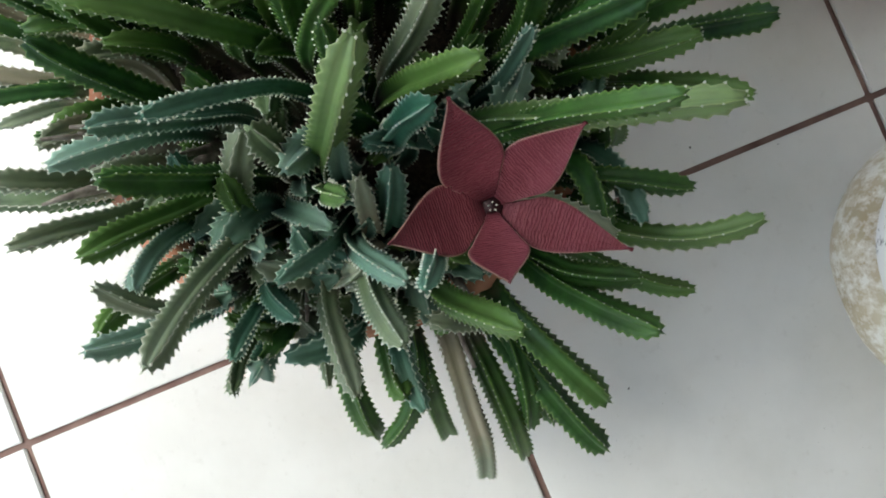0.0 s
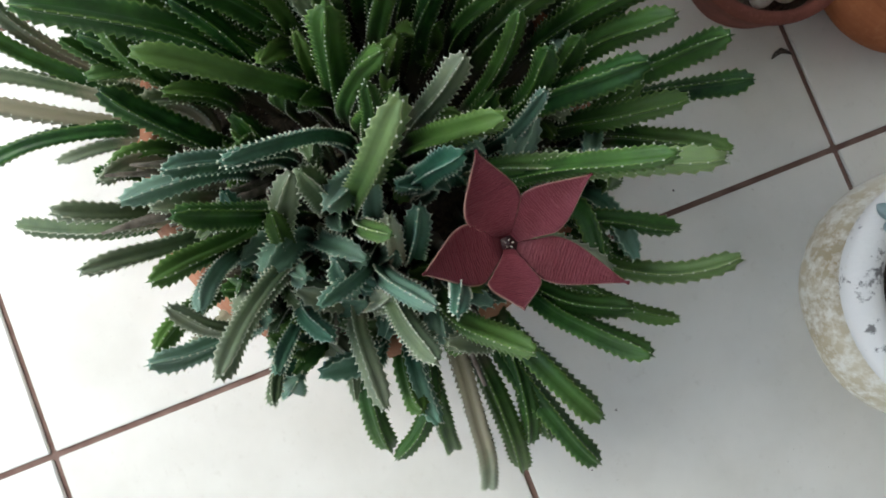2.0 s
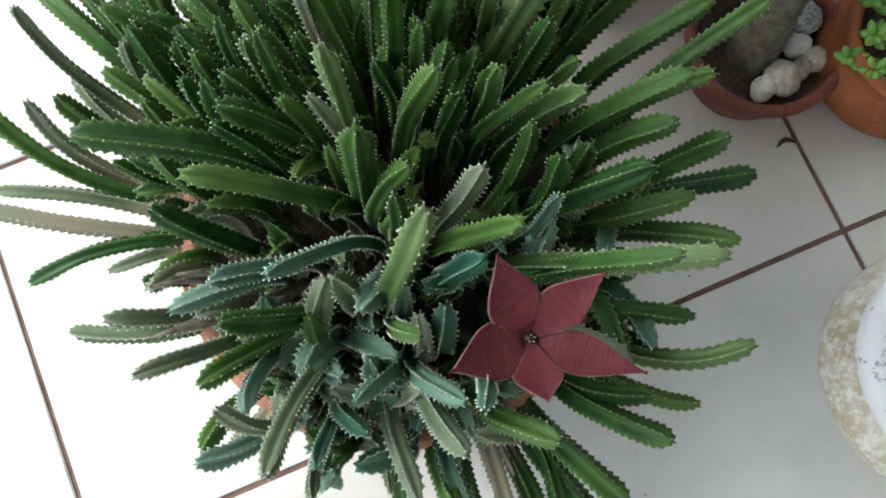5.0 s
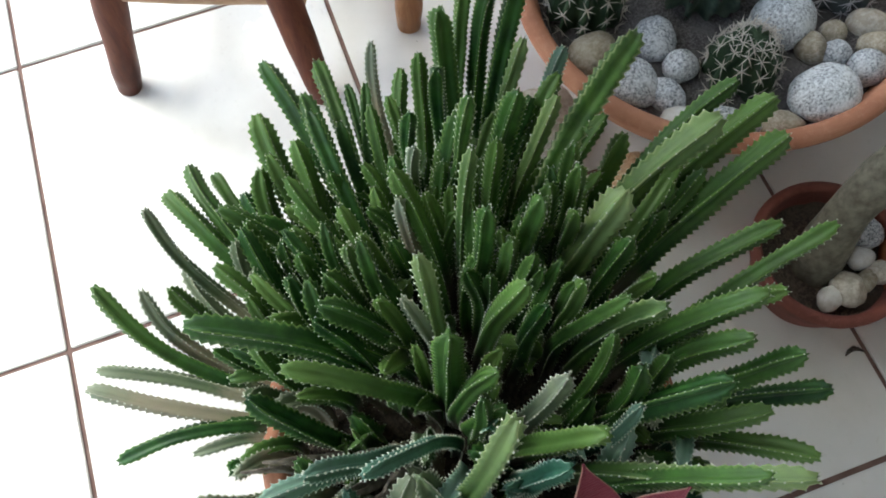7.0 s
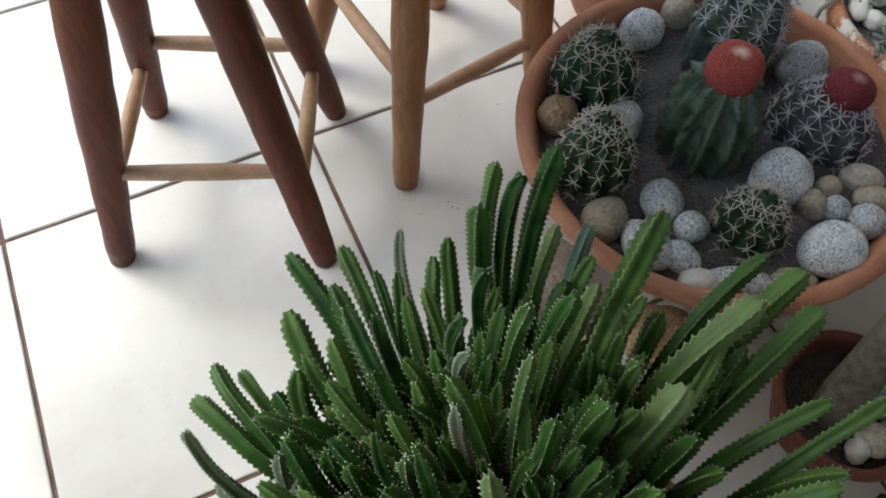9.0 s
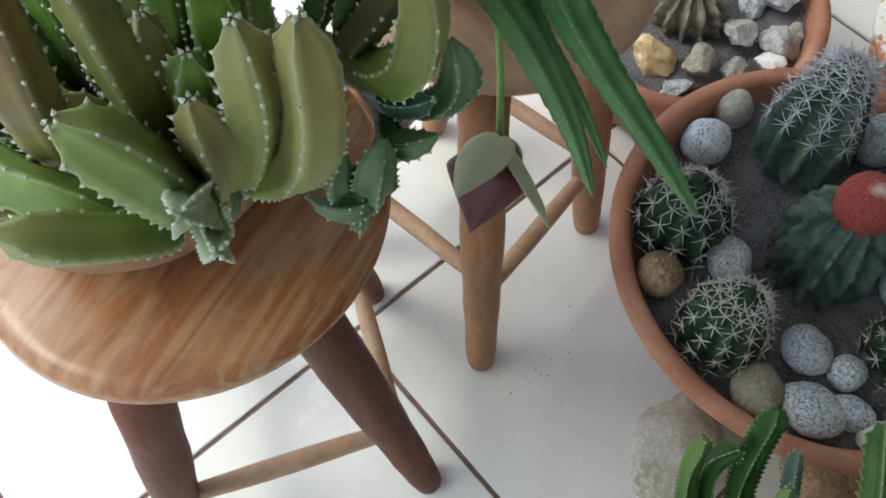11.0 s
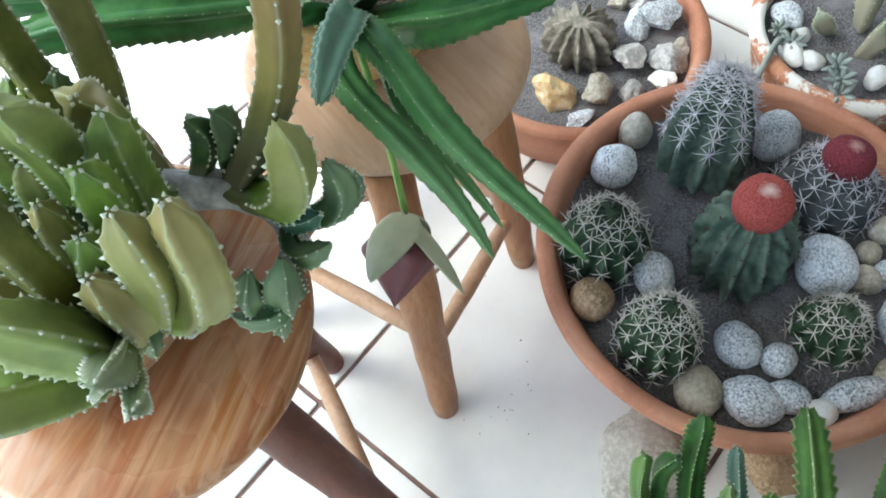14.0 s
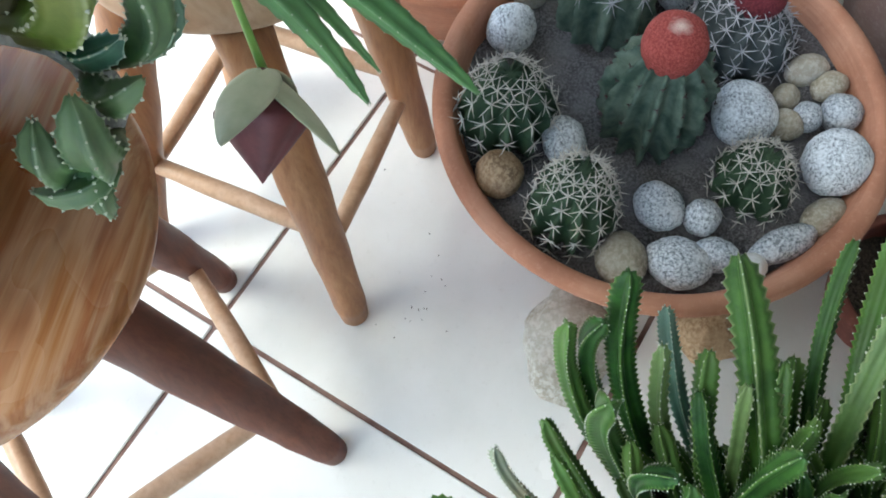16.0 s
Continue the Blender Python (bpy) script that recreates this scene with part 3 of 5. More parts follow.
SOIL_TOP = 0.157
GREY = "smooth speckled grey granite pebble on soil"
bowl_stones = [
    ((0.775, 0.505), (0.029, 0.025, 0.021), GRANITE, 60), ((0.787, 0.461), (0.021, 0.019, 0.018), GRANITE, 0),
    ((0.701, 0.511), (0.031, 0.026, 0.022), TANSTONE, 20), ((0.727, 0.461), (0.034, 0.028, 0.022), GRANITE_DARK, 100),
    ((0.755, 0.433), (0.024, 0.019, 0.018), GRANITE_DARK, 110), ((0.803, 0.377), (0.041, 0.018, 0.015), GRANITE_DARK, -35),
    ((0.758, 0.398), (0.023, 0.017, 0.014), WHITESTONE, -30), ((0.853, 0.354), (0.028, 0.018, 0.016), TANSTONE, -25),
    ((0.913, 0.368), (0.041, 0.034, 0.030), GRANITE, 10), ((0.977, 0.383), (0.023, 0.022, 0.021), GRANITE, 0),
    ((0.956, 0.413), (0.018, 0.017, 0.017), GRANITE, 0), ((0.933, 0.430), (0.017, 0.020, 0.019), TANSTONE, 0),
]
more_stones = [
    ((0.920, 0.473), (0.039, 0.036, 0.030), GRANITE, 30), ((1.006, 0.406), (0.022, 0.017, 0.016), TANSTONE, -30),
    ((1.014, 0.436), (0.026, 0.018, 0.017), PALESTONE, -40), ((0.970, 0.442), (0.017, 0.015, 0.014), TANSTONE, 0),
    ((1.049, 0.608), (0.036, 0.030, 0.032), GRANITE, 0), ((0.793, 0.625), (0.029, 0.024, 0.024), GRANITE, 50),
    ((0.722, 0.666), (0.027, 0.026, 0.026), BROWNSTONE, 0), ((0.892, 0.746), (0.031, 0.029, 0.028), GRANITE, 20),
    ((0.955, 0.755), (0.024, 0.022, 0.027), PALESTONE, 0),
]
for n, (xy, size, mat, turn) in enumerate(bowl_stones + more_stones):
    kind = {TANSTONE.name: "smooth tan pebble on soil", WHITESTONE.name: "smooth white pebble on soil", BROWNSTONE.name: "rough brown round stone beside the rim", PALESTONE.name: "pale cream pebble on soil", GRANITE_DARK.name: "dark speckled granite pebble on soil"}.get(mat.name, GREY)
    put_stone("pebble", kind, (xy[0], xy[1], SOIL_TOP - size[2] * 0.35), size, mat, n + 1, 0.10, 0.0, turn)

put_stone("rock", "pale angular rock on tiles beside the bowl", (0.632, 0.522, 0), (0.066, 0.057, 0.036), PALESTONE, 31, 0.22, 0.3, 35, "rocks under the bowl")
put_stone("rock", "rusty brown rock under the bowl", (0.742, 0.392, 0), (0.052, 0.045, 0.032), BROWNSTONE, 37, 0.2, 0.3, 20, "rocks under the bowl")
put_stone("rock", "pale tan rock under the bowl", (0.915, 0.715, 0), (0.05, 0.045, 0.031), PALESTONE, 43, 0.2, 0.3, 70, "rocks under the bowl")
put_stone("rock", "tan rock under the bowl", (1.03, 0.48, 0), (0.05, 0.045, 0.031), TANSTONE, 47, 0.2, 0.3, 10, "rocks under the bowl")
rg = random.Random(5)
back_stones = [
    ((1.177, 0.847), (0.040, 0.038, 0.029), GRANITE, 0),
    ((1.146, 0.867), (0.027, 0.023, 0.018), GRANITE, 40),
    ((1.087, 0.840), (0.034, 0.032, 0.025), GREYSTONE, 20),
    ((1.115, 0.799), (0.038, 0.034, 0.026), GREYSTONE, 70),
    ((1.149, 0.798), (0.018, 0.017, 0.013), PALESTONE, 10),
    ((1.079, 0.782), (0.025, 0.026, 0.020), WHITESTONE, 35),
    ((1.034, 0.806), (0.025, 0.024, 0.018), GREYSTONE, 60),
    ((1.004, 0.841), (0.028, 0.032, 0.024), TANSTONE, 80),
    ((0.970, 0.891), (0.039, 0.032, 0.025), YELLOWSTONE, -50),
    ((0.962, 0.842), (0.026, 0.015, 0.012), GRANITE, -30),
    ((1.183, 0.884), (0.024, 0.020, 0.015), GREYSTONE, 15),
    ((1.173, 0.914), (0.022, 0.020, 0.015), TANSTONE, 50),
    ((1.190, 0.960), (0.032, 0.028, 0.024), PALESTONE, 60), ((1.150, 1.010), (0.034, 0.030, 0.026), GRANITE, 0), ((1.090, 1.045), (0.034, 0.030, 0.026), GREYSTONE, 0),
]
for n, (xy, size, mat, turn) in enumerate(back_stones):
    kind = {YELLOWSTONE.name: "blocky yellow stone in the back bowl", WHITESTONE.name: "white broken stone in the back bowl"}.get(mat.name, "broken pale stone in the back bowl")
    put_stone("stone", kind, (xy[0], xy[1], 0.118), size, mat, n + 60, 0.20, 0.75, turn, "stones in the back bowl")
red_stones = [((0.902, 0.206), (0.016, 0.015, 0.014), WHITESTONE), ((0.846, 0.176), (0.017, 0.013, 0.014), WHITESTONE), ((0.868, 0.178), (0.022, 0.019, 0.016), PALESTONE),
              ((0.893, 0.180), (0.012, 0.018, 0.013), TANSTONE), ((0.914, 0.183), (0.018, 0.014, 0.013), PALESTONE), ((0.920, 0.232), (0.018, 0.022, 0.020), GRANITE)]
for n, (xy, size, mat) in enumerate(red_stones):
    put_stone("pebble", "small pale pebble in the red pot", (xy[0] + 0.010, xy[1], 0.055), size, mat, n + 90, 0.14, 0.2, n * 40, "pebbles in the red pot")


# ---- cacti ----
def cactus(label, base, lean, radius, height, ribs, mat, spine_mat, spine_len, spines, seed, cap=None, cap_mat_=None, areoles=7, crumple=0.03, deep=0.20):
    """A ribbed barrel with star-shaped spine clusters and, where it has one, a woolly cap."""
    ob = thing("cactus", label, "cactus", base, "cacti in the bowl")
    rnd = random.Random(seed)
    tilt = Vector((lean[0], lean[1], 1)).normalized()
    side = tilt.orthogonal().normalized()
    up = tilt.cross(side)
    rows, per = 26, ribs * 8

    def spot(s, a, rib):
        lat = s * 0.5 * math.pi * 0.98
        prof = (math.cos(lat) ** 0.55) * (0.80 + 0.20 * math.sin(math.pi * min(1, s * 1.4 + 0.12)))
        if crumple > 0.09:
            prof = (math.cos(lat) ** 0.42) * (0.70 + 0.30 * math.sin(math.pi * min(1, s * 0.9 + 0.08)))
        z = math.sin(lat) ** 1.1 * height
        r = radius * prof * (1 - deep * (1 - rib))
        z -= (1 - rib) * 0.004
        return side * (r * math.cos(a)) + up * (r * math.sin(a)) + tilt * z

    verts, faces = [], []
    for i in range(rows + 1):
        s = i / rows
        for k in range(per):
            a = 2 * math.pi * k / per
            rib = 0.5 + 0.5 * math.cos(a * ribs)
            rib = rib ** (2.2 if crumple > 0.09 else 1.6)
            knob = 1 + 0.035 * math.cos(s * areoles * 2 * math.pi) * rib
            spotted = spot(s, a, rib)
            knob += crumple * noise.noise(spotted * 38 + Vector((seed, 0, 0))) + crumple * 0.6 * rib * noise.noise(spotted * 95 + Vector((0, seed, 0)))
            verts.append(spotted + (side * math.cos(a) + up * math.sin(a)) * radius * (knob - 1))
    for i in range(rows):
        for k in range(per):
            j = (k + 1) % per
            faces.append((i * per + k, i * per + j, (i + 1) * per + j, (i + 1) * per + k))
    faces.append(tuple(rows * per + k for k in range(per)))
    part("body", to_mesh("body", verts, faces, mat), ob)
    if spines:
        verts, faces = [], []
        for k in range(ribs):
            for n in range(areoles):
                s = (n + 0.5 + 0.3 * (k % 2)) / (areoles + 0.5)
                if areoles > 9 and s < 0.28:
                    continue
                a = 2 * math.pi * k / ribs
                p = spot(s, a, 1.0)
                out = (p - tilt * (height * (0.25 + 0.35 * s))).normalized()
                t1 = out.cross(tilt if abs(out.dot(tilt)) < 0.95 else side).normalized()
                t2 = out.cross(t1)
                for q in range(spines + 1):
                    b = 2 * math.pi * q / spines + rnd.uniform(-0.25, 0.25)
                    raise_ = rnd.uniform(0.2, 0.4) if q < spines else 2.2
                    way = (t1 * math.cos(b) + t2 * math.sin(b) + out * raise_).normalized()
                    ln = spine_len * rnd.uniform(0.7, 1.2)
                    w = 0.00082
                    c1 = way.orthogonal().normalized() * w
                    c2 = way.cross(c1).normalized() * w
                    m = len(verts)
                    bow = out * ln * 0.10
                    verts += [p + c1, p - c1 * 0.5 + c2 * 0.87, p - c1 * 0.5 - c2 * 0.87]
                    mid = p + way * ln * 0.55 - bow * 0.2
                    verts += [mid + c1 * 0.8, mid - c1 * 0.4 + c2 * 0.7, mid - c1 * 0.4 - c2 * 0.7, p + way * ln - bow]
                    faces += [(m, m + 1, m + 4, m + 3), (m + 1, m + 2, m + 5, m + 4), (m + 2, m, m + 3, m + 5), (m + 3, m + 4, m + 6), (m + 4, m + 5, m + 6), (m + 5, m + 3, m + 6)]
        part("spine_cover", to_mesh("spine_cover", verts, faces, spine_mat), ob, "pale star-shaped spine clusters", "stuff")
    if cap:
        r, h = cap
        prof = [(r * 0.78, -0.012), (r * 0.93, 0.0), (r * 1.0, h * 0.3), (r * 0.97, h * 0.55), (r * 0.85, h * 0.78), (r * 0.62, h * 0.92), (r * 0.35, h * 0.98), (0, h)]
        v, f, u = lathe(prof, 40, 0.03, seed)
        rot = Vector((0, 0, 1)).rotation_difference(tilt).to_matrix().to_4x4()
        part("cap", to_mesh("cap", v, f, cap_mat_, u), ob, "round woolly coloured cap", m=Matrix.Translation(tilt * (height - 0.006)) @ rot)
    return ob


B = SOIL_TOP - 0.006
cactus("grey-green ribbed cactus with coral-red cap", (0.862, 0.559, B), (0.05, 0.03), 0.063, 0.139, 12, CACTUS_GREY, CORONA, 0.004, 3, 1, (0.0315, 0.038), CAP_RED, 6, 0.12, 0.34)
cactus("dark spiny cactus with purple-red cap", (1.008, 0.521, B), (0.22, -0.02), 0.064, 0.080, 12, CACTUS_DARK, SPINE_GREY, 0.0175, 7, 2, (0.030, 0.030), CAP_PURPLE, 6)
cactus("tall leaning grey-green cactus with dense spines", (0.958, 0.664, B), (0.44, 0.12), 0.058, 0.148, 9, CACTUS_GREY, SPINE_GREY, 0.0215, 9, 3, None, None, 11, 0.05, 0.42)
cactus("small round green cactus with pale spines", (0.720, 0.579, B), (0.04, 0.0), 0.048, 0.114, 11, CACTUS, SPINE, 0.0145, 6, 4, None, None, 6, 0.04, 0.36)
cactus("round dark green cactus with star-shaped spines", (0.788, 0.694, B), (0.04, 0.02), 0.056, 0.100, 11, CACTUS, SPINE, 0.0175, 6, 5, None, None, 5, 0.04, 0.36)
cactus("small dark green cactus among pebbles", (0.846, 0.433, B), (0.03, 0.0), 0.044, 0.080, 10, CACTUS, SPINE, 0.0145, 6, 6, None, None, 5, 0.04, 0.36)


# ---- loose grit on the soil of the bowl ----
rc = random.Random(21)
verts, faces = [], []
for n in range(900):
    q, a = 0.225 * math.sqrt(rc.random()), rc.uniform(0, 6.283)
    at = Vector((0.8845 + q * math.cos(a), 0.558 + q * math.sin(a), SOIL_TOP - 0.0004))
    r = rc.uniform(0.0008, 0.0030)
    m = len(verts)
    verts += [at + Vector(d) * r * rc.uniform(0.6, 1.2) for d in ((1, 0, 0.2), (0, 1, 0.1), (-1, 0, 0.2), (0, -1, 0.3), (0.2, 0, 1))]
    faces += [(m, m + 1, m + 4), (m + 1, m + 2, m + 4), (m + 2, m + 3, m + 4), (m + 3, m, m + 4)]
GRIT = speckled("grey_grit", (0.09, 0.085, 0.085), (0.03, 0.027, 0.027), (0.24, 0.23, 0.24), 400, 0.95, 0.3, 700)
grit = new("grit", to_mesh("grit", verts, faces, GRIT, None, None, False))
tagged(grit, "fine loose grey grit scattered over dry soil", "gravel", "", "stuff")


# ---- the flowering plant ----
plant = thing("carrion_plant", "large carrion flower plant with toothed green stems", "plant", (PLANT.x, PLANT.y, 0.17))
ORIGIN = Vector((PLANT.x, PLANT.y, 0.17))


def grown(foot, by, tip, width, mat, seed):
    """One stem from a foot in the soil, past a point on its way, to its tip."""
    foot, by, tip = Vector(foot) - ORIGIN, Vector(by) - ORIGIN, Vector(tip) - ORIGIN
    low, high = (by - foot).length, (tip - by).length
    s = min(0.65, max(0.25, low / (low + high)))
    mid = (by - foot * (1 - s) ** 2 - tip * s * s) / (2 * s * (1 - s))
    me = ribbed_stem("stem", foot, mid, tip, width, mat, seed, 0.0090 if mat is STEM_LIT_YOUNG else 0.0066, 0.15, 4, 0.34, min(0.3, 0.019 / (low + high)), 0.00085 if mat is STEM else 0.0012, 0.5, 0.62, 0.86, 2.2, 0.02, 0.36)
    return part("stem", me, plant)


def rooted(by, share=0.8):
    """The soil under a point of a stem, no further out than the pot's wall."""
    flat = Vector((by[0] - ORIGIN.x, by[1] - ORIGIN.y, 0)) * share
    if flat.length > 0.160:
        flat = flat.normalized() * 0.160
    return ORIGIN + flat - Vector((0, 0, 0.004))


def short_stem(tip, share, width, mat, seed, sway=0.02):
    tip = Vector(tip)
    rs = random.Random(seed * 7 + 1)
    foot = rooted(tip, share)
    by = foot.lerp(tip, 0.5) + Vector((rs.uniform(-1, 1) * sway, rs.uniform(-1, 1) * sway, 0.01))
    return grown(foot, by, tip, width, mat, seed)


# rows in the paler skin include stems that only stand in brighter light
back_stems = [
    ((0.348, 0.548, 0.285), (0.370, 0.456, 0.250), 0.0104, STEM),
    ((0.397, 0.546, 0.265), (0.400, 0.445, 0.250), 0.0097, STEM),
    ((0.374, 0.502, 0.280), (0.385, 0.381, 0.230), 0.0101, STEM),
    ((0.418, 0.507, 0.265), (0.416, 0.432, 0.240), 0.0066, STEM),
    ((0.454, 0.521, 0.298), (0.442, 0.480, 0.240), 0.0067, STEM_GREY),
    ((0.470, 0.480, 0.300), (0.443, 0.402, 0.240), 0.0079, STEM),
    ((0.493, 0.499, 0.290), (0.476, 0.451, 0.220), 0.0089, STEM),
    ((0.507, 0.465, 0.385), (0.504, 0.430, 0.250), 0.0117, STEM),
    ((0.551, 0.519, 0.357), (0.532, 0.487, 0.270), 0.0087, STEM),
    ((0.568, 0.495, 0.357), (0.551, 0.488, 0.270), 0.0094, STEM),
    ((0.603, 0.499, 0.378), (0.551, 0.443, 0.250), 0.0115, STEM),
    ((0.581, 0.449, 0.330), (0.549, 0.415, 0.260), 0.0078, STEM_LIT_YOUNG),
    ((0.631, 0.458, 0.285), (0.595, 0.427, 0.250), 0.0082, STEM_BLUE),
]
back_right_stems = [
    ((0.604, 0.415, 0.310), (0.544, 0.374, 0.240), 0.0107, STEM),
    ((0.586, 0.380, 0.330), (0.540, 0.342, 0.240), 0.0076, STEM_LIT_YOUNG),
    ((0.690, 0.428, 0.315), (0.544, 0.315, 0.240), 0.0150, STEM_LIT_YOUNG),
    ((0.647, 0.349, 0.280), (0.610, 0.322, 0.220), 0.0109, STEM),
    ((0.753, 0.347, 0.310), (0.651, 0.319, 0.250), 0.0087, STEM),
    ((0.703, 0.306, 0.340), (0.598, 0.280, 0.250), 0.0130, STEM_LIT_YOUNG),
    ((0.777, 0.319, 0.310), (0.639, 0.277, 0.240), 0.0123, STEM),
    ((0.769, 0.284, 0.305), (0.636, 0.247, 0.240), 0.0128, STEM),
    ((0.724, 0.210, 0.300), (0.641, 0.211, 0.240), 0.0104, STEM),
    ((0.763, 0.192, 0.310), (0.650, 0.178, 0.230), 0.0098, STEM),
    ((0.699, 0.155, 0.300), (0.647, 0.173, 0.230), 0.0089, STEM),
    ((0.592, 0.262, 0.360), (0.544, 0.243, 0.270), 0.0139, STEM_LIT_YOUNG),
    ((0.586, 0.230, 0.330), (0.565, 0.224, 0.260), 0.0096, STEM),
]
right_stems = [
    ((0.660, 0.148, 0.350), (0.587, 0.162, 0.260), 0.0105, STEM),
    ((0.642, 0.124, 0.330), (0.597, 0.139, 0.260), 0.0105, STEM),
    ((0.680, 0.100, 0.314), (0.639, 0.111, 0.250), 0.0102, STEM),
    ((0.715, 0.073, 0.250), (0.648, 0.098, 0.200), 0.0097, STEM),
    ((0.604, 0.095, 0.350), (0.540, 0.110, 0.270), 0.0112, STEM),
    ((0.640, 0.072, 0.300), (0.576, 0.091, 0.250), 0.0094, STEM),
    ((0.673, 0.027, 0.260), (0.625, 0.066, 0.220), 0.0094, STEM),
    ((0.618, -0.014, 0.240), (0.565, 0.014, 0.230), 0.0085, STEM),
    ((0.602, 0.018, 0.400), (0.499, 0.072, 0.290), 0.0086, STEM_LIT_YOUNG),
    ((0.571, 0.030, 0.420), (0.507, 0.063, 0.300), 0.0073, STEM),
    ((0.646, -0.050, 0.260), (0.579, -0.033, 0.220), 0.0086, STEM_LIT_YOUNG),
]
inner_right_stems = [
    ((0.580, 0.163, 0.360), (0.546, 0.176, 0.290), 0.0105, STEM_LIT_YOUNG),
    ((0.555, 0.176, 0.370), (0.522, 0.188, 0.280), 0.0076, STEM),
    ((0.539, 0.162, 0.340), (0.516, 0.141, 0.250), 0.0072, STEM),
    ((0.575, 0.131, 0.330), (0.562, 0.127, 0.260), 0.0085, STEM),
    ((0.550, 0.131, 0.340), (0.534, 0.117, 0.250), 0.0096, STEM),
    ((0.536, 0.103, 0.340), (0.515, 0.097, 0.260), 0.0065, STEM_BLUE),
    ((0.489, 0.138, 0.365), (0.458, 0.131, 0.280), 0.0090, STEM_GREY),
    ((0.439, 0.118, 0.410), (0.398, 0.094, 0.310), 0.0120, STEM_LIT_YOUNG),
    ((0.497, 0.092, 0.380), (0.452, 0.115, 0.280), 0.0105, STEM),
    ((0.465, 0.076, 0.380), (0.441, 0.083, 0.310), 0.0091, STEM_BLUE),
    ((0.425, 0.145, 0.360), (0.421, 0.133, 0.280), 0.0067, STEM),
    ((0.443, 0.157, 0.370), (0.416, 0.163, 0.290), 0.0083, STEM),
]
crown_stems = [
    ((0.419, 0.192, 0.380), (0.412, 0.179, 0.270), 0.0119, STEM),
    ((0.397, 0.253, 0.320), (0.414, 0.223, 0.260), 0.0079, STEM_GREY),
    ((0.418, 0.262, 0.376), (0.420, 0.227, 0.270), 0.0087, STEM_LIT_YOUNG),
    ((0.482, 0.205, 0.400), (0.457, 0.208, 0.290), 0.0095, STEM),
    ((0.499, 0.197, 0.350), (0.485, 0.197, 0.270), 0.0082, STEM),
    ((0.528, 0.199, 0.370), (0.523, 0.202, 0.280), 0.0076, STEM),
    ((0.505, 0.239, 0.350), (0.486, 0.232, 0.270), 0.0072, STEM),
    ((0.492, 0.255, 0.360), (0.483, 0.252, 0.280), 0.0077, STEM),
    ((0.508, 0.230, 0.340), (0.496, 0.229, 0.270), 0.0072, STEM),
    ((0.528, 0.208, 0.350), (0.519, 0.209, 0.270), 0.0072, STEM),
    ((0.453, 0.254, 0.330), (0.461, 0.243, 0.260), 0.0079, STEM),
    ((0.472, 0.247, 0.320), (0.468, 0.240, 0.260), 0.0068, STEM),
]
upright_stems = [
    ((0.493, 0.352, 0.420), (0.478, 0.346, 0.290), 0.0072, STEM_LIT_YOUNG),
    ((0.532, 0.349, 0.410), (0.510, 0.342, 0.280), 0.0098, STEM),
    ((0.486, 0.325, 0.390), (0.463, 0.290, 0.270), 0.0066, STEM_LIT_YOUNG),
    ((0.478, 0.273, 0.390), (0.469, 0.263, 0.280), 0.0088, STEM),
    ((0.424, 0.340, 0.370), (0.442, 0.298, 0.270), 0.0086, STEM),
    ((0.421, 0.326, 0.350), (0.424, 0.306, 0.260), 0.0068, STEM_GREY),
    ((0.452, 0.381, 0.380), (0.443, 0.379, 0.260), 0.0070, STEM),
    ((0.447, 0.354, 0.370), (0.445, 0.366, 0.260), 0.0057, STEM_GREY),
    ((0.434, 0.484, 0.290), (0.412, 0.396, 0.240), 0.0071, STEM),
    ((0.431, 0.452, 0.300), (0.424, 0.384, 0.240), 0.0076, STEM),
    ((0.520, 0.266, 0.390), (0.499, 0.260, 0.280), 0.0106, STEM),
    ((0.564, 0.289, 0.370), (0.560, 0.286, 0.270), 0.0081, STEM),
]
upright_two_stems = [
    ((0.548, 0.259, 0.360), (0.548, 0.262, 0.280), 0.0073, STEM),
    ((0.375, 0.459, 0.310), (0.386, 0.354, 0.240), 0.0095, STEM),
    ((0.328, 0.489, 0.290), (0.341, 0.380, 0.220), 0.0128, STEM),
    ((0.316, 0.430, 0.290), (0.308, 0.386, 0.220), 0.0105, STEM),
    ((0.353, 0.442, 0.300), (0.357, 0.370, 0.230), 0.0090, STEM),
    ((0.581, 0.225, 0.350), (0.559, 0.222, 0.270), 0.0086, STEM),
    ((0.594, 0.196, 0.330), (0.583, 0.205, 0.260), 0.0075, STEM),
    ((0.471, 0.359, 0.320), (0.460, 0.340, 0.250), 0.0072, STEM),
    ((0.486, 0.407, 0.390), (0.489, 0.408, 0.260), 0.0078, STEM),
    ((0.511, 0.336, 0.370), (0.499, 0.321, 0.270), 0.0075, STEM),
    ((0.369, 0.305, 0.340), (0.373, 0.296, 0.260), 0.0074, STEM_LIT_YOUNG),
    ((0.383, 0.315, 0.330), (0.397, 0.291, 0.250), 0.0075, STEM),
    ((0.472, 0.340, 0.310), (0.464, 0.324, 0.240), 0.0079, STEM),
]
